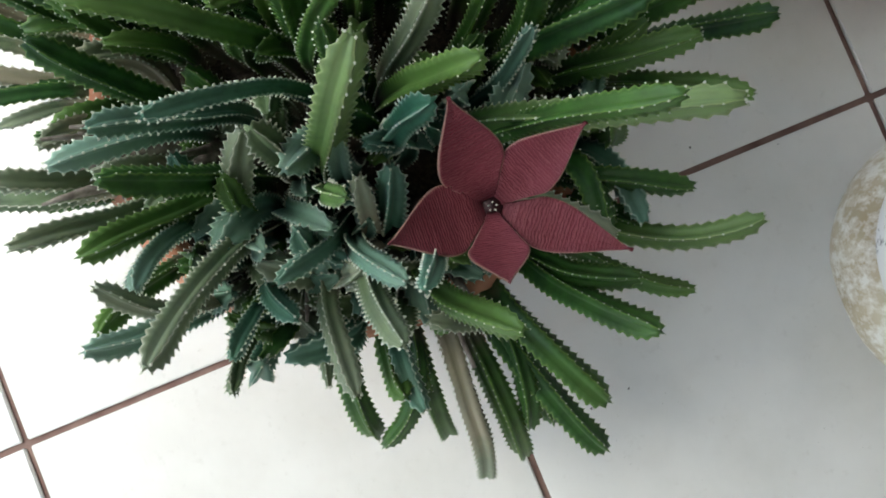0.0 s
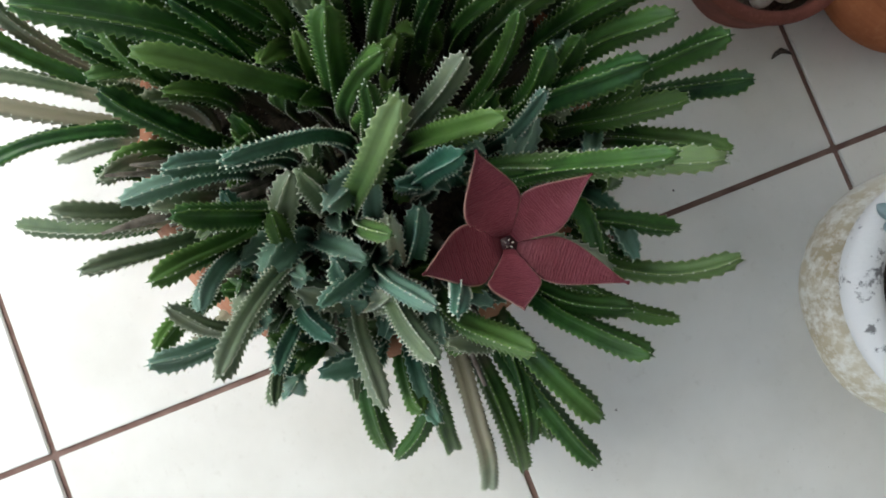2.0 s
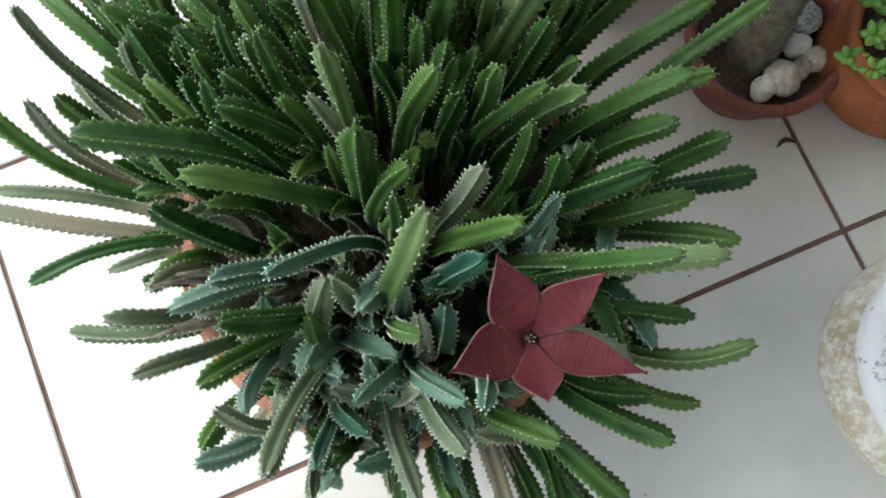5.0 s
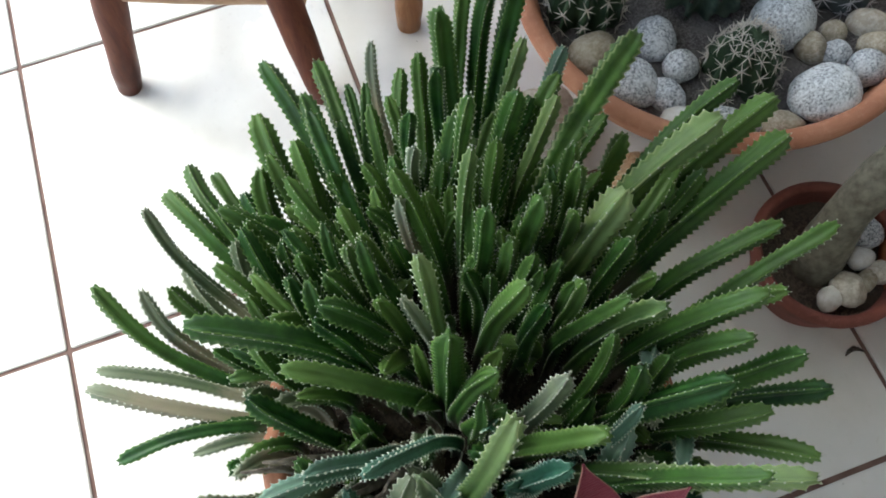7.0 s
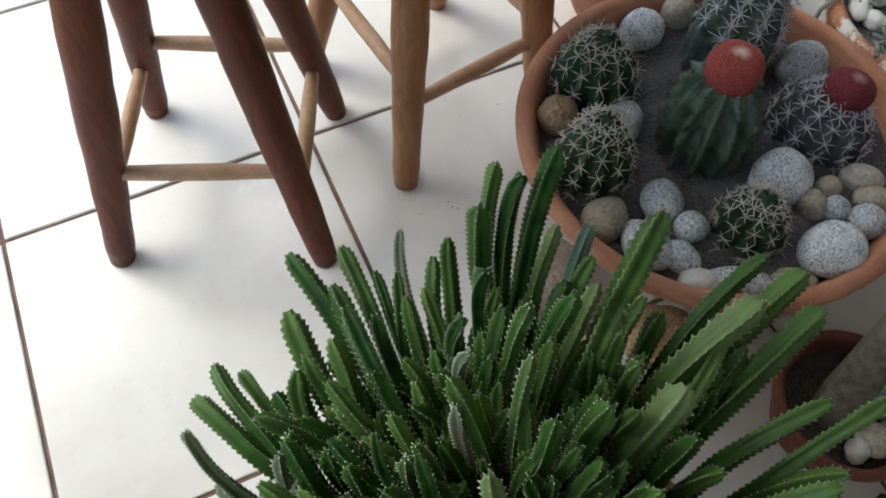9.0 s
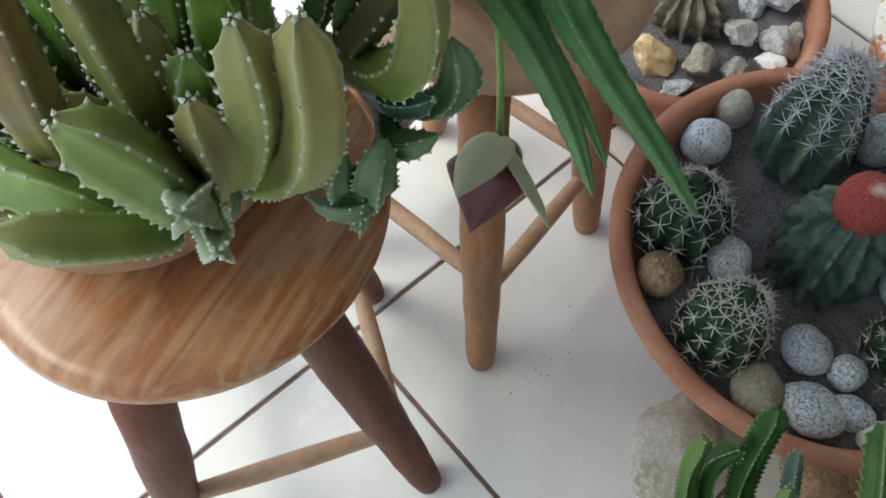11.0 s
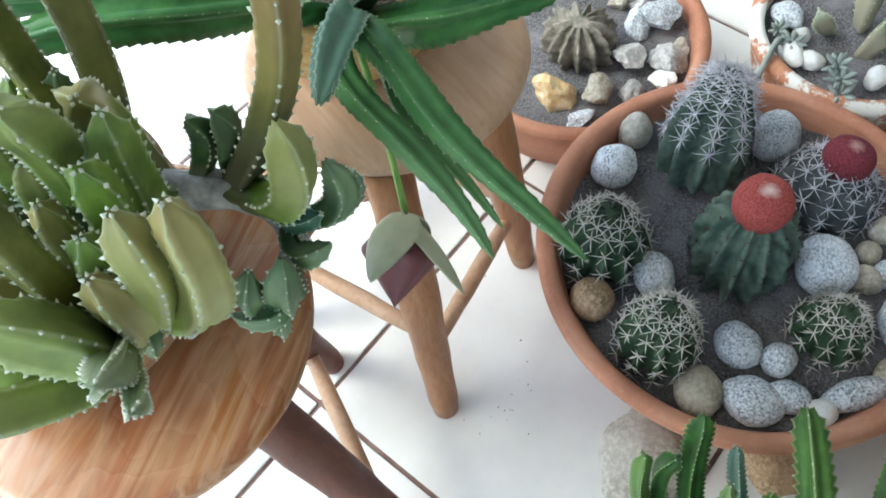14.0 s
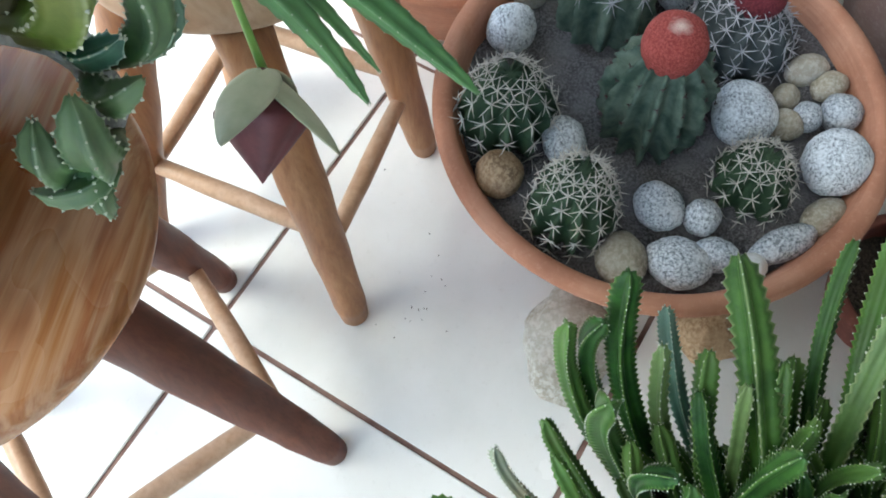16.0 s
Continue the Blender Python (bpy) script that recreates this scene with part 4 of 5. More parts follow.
left_stems = [
    ((0.246, 0.485, 0.250), (0.263, 0.412, 0.250), 0.0087, STEM),
    ((0.224, 0.456, 0.260), (0.246, 0.409, 0.250), 0.0101, STEM),
    ((0.218, 0.394, 0.340), (0.225, 0.368, 0.270), 0.0066, STEM_GREY),
    ((0.265, 0.471, 0.240), (0.281, 0.428, 0.230), 0.0081, STEM),
    ((0.289, 0.434, 0.250), (0.302, 0.397, 0.230), 0.0079, STEM),
    ((0.270, 0.406, 0.290), (0.314, 0.369, 0.240), 0.0089, STEM),
    ((0.140, 0.380, 0.270), (0.175, 0.316, 0.230), 0.0092, STEM),
    ((0.184, 0.355, 0.280), (0.194, 0.319, 0.220), 0.0069, STEM_GREY),
    ((0.214, 0.339, 0.300), (0.227, 0.321, 0.230), 0.0088, STEM),
    ((0.112, 0.322, 0.220), (0.216, 0.269, 0.200), 0.0079, STEM_GREY),
    ((0.107, 0.300, 0.240), (0.211, 0.245, 0.200), 0.0085, STEM_GREY),
    ((0.110, 0.238, 0.200), (0.224, 0.233, 0.200), 0.0085, STEM),
    ((0.176, 0.222, 0.200), (0.229, 0.220, 0.190), 0.0070, STEM_GREY),
]
left_inner_stems = [
    ((0.229, 0.284, 0.340), (0.350, 0.233, 0.240), 0.0124, STEM),
    ((0.292, 0.221, 0.350), (0.390, 0.179, 0.240), 0.0113, STEM),
    ((0.256, 0.220, 0.310), (0.295, 0.188, 0.230), 0.0106, STEM),
    ((0.315, 0.298, 0.330), (0.323, 0.278, 0.250), 0.0087, STEM),
    ((0.333, 0.264, 0.340), (0.381, 0.243, 0.250), 0.0109, STEM),
    ((0.344, 0.291, 0.330), (0.364, 0.274, 0.250), 0.0099, STEM),
    ((0.319, 0.256, 0.290), (0.383, 0.225, 0.220), 0.0083, STEM),
    ((0.378, 0.256, 0.330), (0.393, 0.241, 0.250), 0.0085, STEM),
    ((0.277, 0.361, 0.300), (0.276, 0.330, 0.220), 0.0074, STEM_GREY),
    ((0.293, 0.376, 0.300), (0.305, 0.331, 0.220), 0.0081, STEM),
    ((0.287, 0.343, 0.280), (0.277, 0.321, 0.210), 0.0068, STEM_GREY),
    ((0.315, 0.351, 0.290), (0.323, 0.318, 0.220), 0.0080, STEM),
    ((0.220, 0.381, 0.250), (0.241, 0.322, 0.210), 0.0071, STEM_GREY),
]
front_left_stems = [
    ((0.249, 0.137, 0.330), (0.300, 0.147, 0.290), 0.0081, STEM_BLUE),
    ((0.291, 0.136, 0.370), (0.339, 0.148, 0.280), 0.0078, STEM_BLUE),
    ((0.334, 0.113, 0.420), (0.395, 0.139, 0.270), 0.0065, STEM_BLUE),
    ((0.289, 0.107, 0.375), (0.329, 0.102, 0.290), 0.0092, STEM),
    ((0.128, 0.185, 0.200), (0.233, 0.147, 0.200), 0.0086, STEM_GREY),
    ((0.176, 0.160, 0.200), (0.215, 0.148, 0.190), 0.0072, STEM),
    ((0.205, 0.106, 0.315), (0.273, 0.115, 0.240), 0.0085, STEM_GREY),
    ((0.256, 0.078, 0.350), (0.310, 0.101, 0.260), 0.0091, STEM),
    ((0.291, 0.005, 0.410), (0.326, 0.064, 0.270), 0.0084, STEM_GREY),
    ((0.283, 0.048, 0.365), (0.289, 0.075, 0.310), 0.0070, STEM_BLUE),
    ((0.231, 0.031, 0.330), (0.283, 0.034, 0.240), 0.0083, STEM_BLUE),
    ((0.265, 0.057, 0.370), (0.285, 0.036, 0.270), 0.0062, STEM_GREY),
    ((0.228, 0.040, 0.300), (0.251, 0.065, 0.240), 0.0080, STEM),
]
front_stems = [
    ((0.302, -0.005, 0.310), (0.311, 0.015, 0.270), 0.0070, STEM_BLUE),
    ((0.287, -0.023, 0.285), (0.292, -0.000, 0.240), 0.0062, STEM_GREY),
    ((0.345, 0.026, 0.320), (0.382, 0.049, 0.250), 0.0075, STEM_BLUE),
    ((0.360, -0.052, 0.300), (0.362, 0.014, 0.250), 0.0082, STEM_GREY),
    ((0.337, -0.044, 0.250), (0.349, -0.001, 0.220), 0.0052, STEM_GREY),
    ((0.404, -0.032, 0.390), (0.391, 0.009, 0.290), 0.0083, STEM_GREY),
    ((0.415, -0.002, 0.355), (0.394, 0.028, 0.290), 0.0075, STEM_BLUE),
    ((0.425, -0.011, 0.400), (0.440, 0.008, 0.330), 0.0061, STEM_BLUE),
    ((0.464, -0.052, 0.353), (0.429, -0.007, 0.260), 0.0094, STEM),
    ((0.555, -0.057, 0.260), (0.513, -0.031, 0.220), 0.0089, STEM),
    ((0.546, -0.089, 0.290), (0.514, -0.048, 0.230), 0.0098, STEM),
    ((0.343, 0.003, 0.300), (0.325, 0.030, 0.250), 0.0077, STEM_BLUE),
    ((0.406, 0.046, 0.400), (0.390, 0.069, 0.310), 0.0062, STEM_LIT_YOUNG),
]
hanging_stems = [
    ((0.513, -0.138, 0.190), (0.477, -0.057, 0.190), 0.0121, STEM),
    ((0.503, -0.179, 0.150), (0.472, -0.106, 0.170), 0.0113, STEM),
    ((0.338, -0.105, 0.120), (0.342, -0.049, 0.170), 0.0100, STEM),
    ((0.340, -0.114, 0.130), (0.388, -0.069, 0.170), 0.0080, STEM),
    ((0.389, -0.135, 0.070), (0.393, -0.064, 0.150), 0.0105, STEM),
    ((0.407, -0.175, 0.100), (0.422, -0.072, 0.190), 0.0101, STEM_GREY),
    ((0.444, -0.170, 0.110), (0.439, -0.069, 0.180), 0.0094, STEM),
    ((0.454, -0.142, 0.150), (0.466, -0.077, 0.180), 0.0085, STEM),
    ((0.475, -0.149, 0.130), (0.472, -0.102, 0.160), 0.0088, STEM),
    ((0.380, -0.103, 0.100), (0.393, -0.048, 0.160), 0.0075, STEM),
    ((0.603, -0.084, 0.200), (0.562, -0.056, 0.190), 0.0071, STEM),
]
seed = 0
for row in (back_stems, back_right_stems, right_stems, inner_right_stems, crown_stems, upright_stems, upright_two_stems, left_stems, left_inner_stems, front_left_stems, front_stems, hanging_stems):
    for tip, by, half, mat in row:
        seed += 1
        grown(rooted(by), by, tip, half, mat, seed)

rp = random.Random(11)
# shorter stems crowd the soil between the long ones
for n in range(130):
    a = n * 2.39996 + rp.uniform(-0.3, 0.3)
    q = math.sqrt((n + 0.5) / 130)
    back = 0.5 + 0.5 * math.sin(a)
    reach = 0.165 * q + rp.uniform(0.0, 0.06) * (0.3 + q)
    tall = rp.uniform(0.045, 0.105) * (0.75 + 0.45 * back)
    tip = ORIGIN + Vector((math.cos(a) * reach + rp.uniform(-0.02, 0.02), math.sin(a) * reach + rp.uniform(-0.02, 0.02), tall))
    way_ = a % 6.283
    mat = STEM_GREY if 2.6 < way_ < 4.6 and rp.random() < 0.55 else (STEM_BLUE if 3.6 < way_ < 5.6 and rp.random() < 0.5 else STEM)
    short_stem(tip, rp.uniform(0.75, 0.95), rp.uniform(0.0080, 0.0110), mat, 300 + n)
# a lower layer behind the outermost stems
for n in range(90):
    a = rp.uniform(0.35, 2.6)
    r = rp.uniform(0.17, 0.30)
    tip = Vector((PLANT.x + math.cos(a) * r, PLANT.y + math.sin(a) * r, rp.uniform(0.22, 0.31)))
    short_stem(tip, rp.uniform(0.5, 0.7), rp.uniform(0.0070, 0.0100), STEM, 600 + n)
# upright stems in the middle of the back
for n in range(40):
    a = rp.uniform(0.5, 2.4)
    r = rp.uniform(0.12, 0.25)
    tip = Vector((PLANT.x + math.cos(a) * r, PLANT.y + math.sin(a) * r, rp.uniform(0.27, 0.345)))
    short_stem(tip, rp.uniform(0.6, 0.8), rp.uniform(0.0070, 0.0100), STEM, 700 + n)
# little four-winged shoots among the stems of the front
for n in range(84):
    x, y = rp.uniform(0.27, 0.58), rp.uniform(-0.035, 0.14)
    if (x - 0.478) ** 2 + (y - 0.018) ** 2 < 0.0046:
        continue
    d = math.hypot(x - PLANT.x, y - PLANT.y)
    z = 0.345 - 0.45 * max(0, d - 0.05) - rp.uniform(0.0, 0.05)
    short_stem((x, y, z), rp.uniform(0.80, 1.0), rp.uniform(0.0080, 0.0125), rp.choice((STEM_BLUE, STEM_BLUE, STEM, STEM_GREY)), 520 + n, 0.03)
# dry woody stumps among the old stems
for n in range(22):
    a, r = rp.uniform(2.9, 4.9), rp.uniform(0.05, 0.15)
    foot = Vector((math.cos(a) * r, math.sin(a) * r, 0.0))
    mid = foot + Vector((math.cos(a) * 0.03, math.sin(a) * 0.03, 0.07))
    top = foot + Vector((math.cos(a) * rp.uniform(0.03, 0.10), math.sin(a) * rp.uniform(0.03, 0.10), rp.uniform(0.05, 0.11)))
    v, f, u = tube([bezier(foot, mid, top, s / 8) for s in range(9)], [0.0066 - 0.00068 * s for s in range(9)], 10, 0.7, n * 1.7)
    part("old_stem", to_mesh("old_stem", v, f, DEADWOOD, u), plant, "dry grey-brown woody stem")


# ---- the open star flower ----
def flower(parent, centre, tips, up):
    centre, up = Vector(centre), Vector(up).normalized()
    ob = new("flower")
    ob.parent = parent
    ob.matrix_basis = Matrix.Translation(centre - parent.location)
    tagged(ob, "open maroon star-shaped flower with five pointed petals")
    rel = [Vector(t) - centre for t in tips]
    rel.sort(key=lambda d: math.atan2(d.y, d.x))
    count = len(rel)
    angles = [math.atan2(d.y, d.x) for d in rel]
    fused = 0.027
    for n, d in enumerate(rel):
        gap_next = ((angles[(n + 1) % count] - angles[n]) % (2 * math.pi)) / 2
        gap_prev = ((angles[n] - angles[n - 1]) % (2 * math.pi)) / 2
        flat = (d - up * d.dot(up))
        ln = flat.length
        e1 = flat.normalized()
        e2 = up.cross(e1)
        rise = d.dot(up)
        rows, cols = 30, 16
        verts, uvs, faces = [], [], []
        for i in range(rows + 1):
            s = i / rows
            halves = []
            for gap in (gap_prev, gap_next):
                r0 = fused * math.cos(gap) / ln
                if s < r0:
                    halves.append(s * ln * math.tan(gap))
                else:
                    e = (s - r0) / (1 - r0)
                    halves.append(r0 * ln * math.tan(gap) * max(0.0, 1 - e ** 1.35) * (1 + 0.34 * math.sin(math.pi * e ** 0.75)))
            h = rise * (s ** 1.8) - 0.010 * math.exp(-((s / 0.12) ** 2))
            for k in range(cols + 1):
                c = 2 * k / cols - 1
                half = halves[0] if c < 0 else halves[1]
                w = half * c
                crinkle = 0.0007 * noise.noise((s * 55, c * 2 + n * 7, 0.5)) * min(1, s * 4)
                fold = -0.16 * half * (1 - abs(c)) * max(0, s - 0.25) + 0.10 * half * c * c
                verts.append(e1 * (ln * s) + e2 * w + up * (h + fold + crinkle))
                uvs.append((s, abs(c)))
        for i in range(rows):
            for k in range(cols):
                m = i * (cols + 1) + k
                faces.append((m, m + 1, m + cols + 2, m + cols + 1))
        me = to_mesh("petal", verts, faces, PETAL, uvs)
        p = part("petal", me, ob)
        thick = p.modifiers.new("thick", "SOLIDIFY")
        thick.thickness, thick.offset = 0.0016, -1
    verts, faces, _ = lathe([(0, -0.008), (0.007, -0.008), (0.008, -0.006), (0.0065, -0.004), (0.004, -0.003), (0.002, -0.001), (0, 0.0)], 30, 0.2, 3)
    rot = Vector((0, 0, 1)).rotation_difference(up).to_matrix().to_4x4()
    part("corona", to_mesh("corona", verts, faces, CORONA), ob, "dark flower centre", m=rot)
    b = []
    f = []
    for k in range(5):
        a = k * 1.2566
        p0 = Vector((math.cos(a) * 0.002, math.sin(a) * 0.002, -0.002))
        p1 = Vector((math.cos(a) * 0.003, math.sin(a) * 0.003, 0.0015))
        v, q, _ = tube([p0, (p0 + p1) / 2, p1], [0.0006, 0.0005, 0.0003], 6)
        f += [tuple(i + len(b) for i in face) for face in q]
        b += v
    part("stamen_ring", to_mesh("stamen_ring", b, f, TOOTH), ob, "pale tiny horns in the centre", m=rot)
    return ob


flower(plant, (0.476, 0.019, 0.335), [(0.472, 0.078, 0.378), (0.537, 0.040, 0.366), (0.540, -0.034, 0.335), (0.467, -0.025, 0.350), (0.414, 0.019, 0.371)], (0.02, -0.10, 1))


# ---- the fat-stemmed plant on the dark-legged stool ----
fat = thing("fat_stemmed_plant", "thick-stemmed succulent with white-dotted ribs on stool", "plant", (0.35, 0.915, 0.595))
F0 = Vector((0.35, 0.915, 0.595))


BRANCH = [Vector(p) for p in ((0.398, 0.872, 0.596), (0.412, 0.855, 0.622), (0.430, 0.832, 0.634), (0.444, 0.817, 0.638), (0.458, 0.802, 0.630), (0.470, 0.789, 0.612), (0.472, 0.780, 0.594), (0.466, 0.775, 0.574), (0.455, 0.774, 0.558))]


def fat_stem(tip, by, half, mat, seed):
    """A thick blunt stem from the soil, or from the woody branch, past a point to its tip."""
    tip, by = Vector(tip), Vector(by)
    flat = Vector((by.x - F0.x, by.y - F0.y, 0)) * 0.6
    if flat.length > 0.085:
        flat = flat.normalized() * 0.085
    foot = F0 + flat + Vector((0, 0, 0.002))
    near = min(BRANCH, key=lambda p: (p - by).length)
    if by.x > 0.405 and (near - by).length < 0.07:
        foot = near
    low, high = (by - foot).length, (tip - by).length
    s = min(0.65, max(0.25, low / (low + high)))
    mid = (by - foot * (1 - s) ** 2 - tip * s * s) / (2 * s * (1 - s))
    if mat is STEM_PALE:
        shape = (0.0085, 0.08, 4, 0.40, 0.30, 0.0016, 0.25, 0.66, 0.80, 2.2, 0.02, 0.30)
    elif mat is STEM_MID or mat is STEM_BLUE:
        shape = (0.0080, 0.07, 4, 0.58, 0.40, 0.0013, 0.25, 0.78, 0.70, 2.2, 0.02, 0.16)
    else:
        shape = (0.0095, 0.055, 4, 0.66, min(0.4, 0.026 / (low + high)), 0.0018, 0.20, 0.85, 0.84, 2.2, 0.025, 0.20)
    me = ribbed_stem("stem", foot - F0, mid - F0, tip - F0, half, mat, seed, *shape)
    return part("stem", me, fat)


STEM_RUST = succulent_mat("rusty_stem_skin", (0.090, 0.105, 0.022), (0.165, 0.175, 0.040), (0.42, 0.40, 0.24), (0.10, 0.10, 0.05), 0.08, 0.45, (0.26, 0.115, 0.035), 0.8)
fat_front = [
    ((0.400, 0.723, 0.768), (0.389, 0.732, 0.680), 0.0141, STEM_FAT),
    ((0.384, 0.742, 0.764), (0.376, 0.750, 0.680), 0.0123, STEM_FAT),
    ((0.369, 0.767, 0.733), (0.366, 0.776, 0.690), 0.0111, STEM_FAT),
    ((0.390, 0.775, 0.758), (0.388, 0.795, 0.680), 0.0133, STEM_FAT),
    ((0.418, 0.798, 0.750), (0.417, 0.814, 0.660), 0.0137, STEM_FAT),
    ((0.349, 0.796, 0.800), (0.345, 0.787, 0.680), 0.0120, STEM_RUST),
    ((0.369, 0.810, 0.720), (0.365, 0.820, 0.660), 0.0118, STEM_FAT),
    ((0.385, 0.797, 0.790), (0.396, 0.844, 0.680), 0.0145, STEM_FAT),
    ((0.382, 0.858, 0.700), (0.380, 0.875, 0.650), 0.0122, STEM_FAT),
    ((0.323, 0.818, 0.770), (0.311, 0.819, 0.670), 0.0132, STEM_RUST),
    ((0.309, 0.832, 0.720), (0.308, 0.829, 0.660), 0.0127, STEM_FAT),
    ((0.322, 0.813, 0.700), (0.333, 0.813, 0.660), 0.0110, STEM_FAT),
    ((0.359, 0.750, 0.730), (0.357, 0.764, 0.660), 0.0127, STEM_FAT),
]
fat_low = [
    ((0.315, 0.765, 0.740), (0.343, 0.763, 0.660), 0.0168, STEM_FAT),
    ((0.311, 0.774, 0.665), (0.277, 0.847, 0.660), 0.0125, STEM_FAT),
    ((0.270, 0.772, 0.700), (0.315, 0.769, 0.645), 0.0151, STEM_FAT),
    ((0.328, 0.705, 0.735), (0.345, 0.757, 0.665), 0.0123, STEM_PALE),
    ((0.331, 0.688, 0.730), (0.340, 0.730, 0.675), 0.0080, STEM_PALE),
    ((0.439, 0.741, 0.634), (0.433, 0.746, 0.585), 0.0126, STEM_MID),
    ((0.424, 0.760, 0.620), (0.418, 0.765, 0.580), 0.0108, STEM_MID),
    ((0.469, 0.735, 0.615), (0.457, 0.753, 0.600), 0.0093, STEM_MID),
    ((0.406, 0.781, 0.560), (0.420, 0.753, 0.565), 0.0077, STEM_MID),
    ((0.420, 0.753, 0.535), (0.425, 0.755, 0.565), 0.0078, STEM_MID),
    ((0.354, 0.764, 0.620), (0.361, 0.773, 0.640), 0.0093, STEM_MID),
]
fat_side = [
    ((0.472, 0.746, 0.724), (0.466, 0.759, 0.650), 0.0145, STEM_FAT),
    ((0.497, 0.753, 0.656), (0.492, 0.756, 0.605), 0.0120, STEM_MID),
    ((0.458, 0.814, 0.690), (0.458, 0.822, 0.645), 0.0089, STEM_MID),
    ((0.467, 0.797, 0.700), (0.468, 0.807, 0.645), 0.0104, STEM_MID),
    ((0.476, 0.746, 0.630), (0.466, 0.768, 0.615), 0.0085, STEM_BLUE),
    ((0.511, 0.751, 0.630), (0.499, 0.755, 0.600), 0.0088, STEM_BLUE),
]
fat_tall = [
    ((0.360, 0.832, 0.790), (0.368, 0.885, 0.700), 0.0105, STEM_RUST),
    ((0.353, 0.853, 0.800), (0.351, 0.902, 0.690), 0.0135, STEM_FAT),
    ((0.378, 0.853, 0.745), (0.378, 0.878, 0.680), 0.0098, STEM_FAT),
    ((0.410, 0.905, 0.870), (0.425, 0.905, 0.660), 0.0130, STEM_RUST),
    ((0.446, 0.900, 0.870), (0.449, 0.900, 0.660), 0.0155, STEM_RUST),
    ((0.420, 0.832, 0.735), (0.433, 0.863, 0.660), 0.0143, STEM_FAT),
    ((0.513, 0.772, 0.860), (0.482, 0.777, 0.690), 0.0115, STEM_RUST),
    ((0.384, 0.829, 0.770), (0.386, 0.878, 0.680), 0.0122, STEM_FAT),
]
seed = 680
for row in (fat_front, fat_low, fat_side, fat_tall):
    for tip, by, half, mat in row:
        seed += 1
        fat_stem(tip, by, half, mat, seed)
rf = random.Random(77)
for n in range(34):
    a, q = n * 2.4, 0.088 * math.sqrt((n + 0.5) / 34)
    by = Vector((0.35 + math.cos(a) * q, 0.905 + math.sin(a) * q, 0.620))
    tip = by + Vector((math.cos(a) * rf.uniform(0, 0.03), math.sin(a) * rf.uniform(0, 0.03) - 0.010, rf.uniform(0.02, 0.07)))
    fat_stem(tip, by, rf.uniform(0.0105, 0.0135), rf.choice((STEM_FAT, STEM_FAT, STEM_MID)), 780 + n)
v, f, u = tube([p - F0 for p in BRANCH], [0.011, 0.013, 0.0145, 0.0125, 0.0115, 0.012, 0.0105, 0.0095, 0.007], 18, 0.9, 2.0)
part("branch", to_mesh("branch", v, f, BARK, u), fat, "gnarled grey woody branch")


# ---- the drooping plant on the orange-legged stool ----
droop = thing("drooping_plant", "succulent with long drooping green stems and a bud", "plant", (0.668, 0.945, 0.535))
D0 = Vector((0.668, 0.945, 0.535))


def droop_stem(foot, mid, tip, width, seed, mat=None, flat=0.42):
    me = ribbed_stem("stem", Vector(foot) - D0, Vector(mid) - D0, Vector(tip) - D0, width, mat or STEM_LEAF, seed, 0.0105, 0.065, 4, flat, 0.5, 0.0007, 0.5, 0.66, 0.75, 2.0, 0.045)
    return part("stem", me, droop)


droop_stem((0.650, 0.905, 0.545), (0.535, 0.800, 0.765), (0.599, 0.626, 0.514), 0.0125, 801)
droop_stem((0.645, 0.900, 0.545), (0.535, 0.790, 0.730), (0.563, 0.685, 0.504), 0.0115, 802)
droop_stem((0.655, 0.895, 0.545), (0.560, 0.790, 0.690), (0.595, 0.700, 0.490), 0.0085, 803)
droop_stem((0.625, 0.880, 0.575), (0.580, 0.797, 0.690), (0.516, 0.769, 0.680), 0.0165, 804, STEM_BLUE)
droop_stem((0.660, 0.890, 0.545), (0.616, 0.780, 0.640), (0.731, 0.746, 0.600), 0.0190, 805)
droop_stem((0.640, 0.940, 0.545), (0.560, 0.905, 0.660), (0.420, 1.045, 0.625), 0.020, 806)
droop_stem((0.640, 0.950, 0.545), (0.570, 0.930, 0.670), (0.430, 1.075, 0.640), 0.018, 807)
droop_stem((0.665, 0.905, 0.545), (0.640, 0.850, 0.650), (0.665, 0.790, 0.655), 0.014, 808, STEM_BLUE)
droop_stem((0.640, 0.905, 0.545), (0.600, 0.870, 0.640), (0.555, 0.865, 0.640), 0.012, 809)
droop_stem((0.690, 0.930, 0.545), (0.700, 0.890, 0.630), (0.700, 0.850, 0.680), 0.014, 810)

bud = new("flower_bud")
bud.parent = droop
tagged(bud, "hanging flower bud, pale green outside and maroon within")
top, point = Vector((0.570, 0.781, 0.468)), Vector((0.511, 0.748, 0.432))
axis = point - top
bud.matrix_basis = Matrix.Translation(top - D0)
BL, BR = axis.length * 1.04, 0.033
prof = [(0.003, 0.0)]
for i in range(1, 20):
    g = i / 20
    prof.append((BR * ((g / 0.42) ** 0.7 if g < 0.42 else 1 - ((g - 0.42) / 0.58) ** 1.1), BL * g))
prof.append((0, BL * 1.01))
vv, ff, uu = lathe(prof, 40)
vv = [(x * (0.90 + 0.16 * abs(math.cos(2 * math.atan2(y, x))) ** 1.5), y * (0.90 + 0.16 * abs(math.cos(2 * math.atan2(y, x))) ** 1.5), z) for x, y, z in vv]
inner = part("inner_petal", to_mesh("inner_petal", vv, ff, BUD_DARK, uu), bud, "maroon folded inner petals")
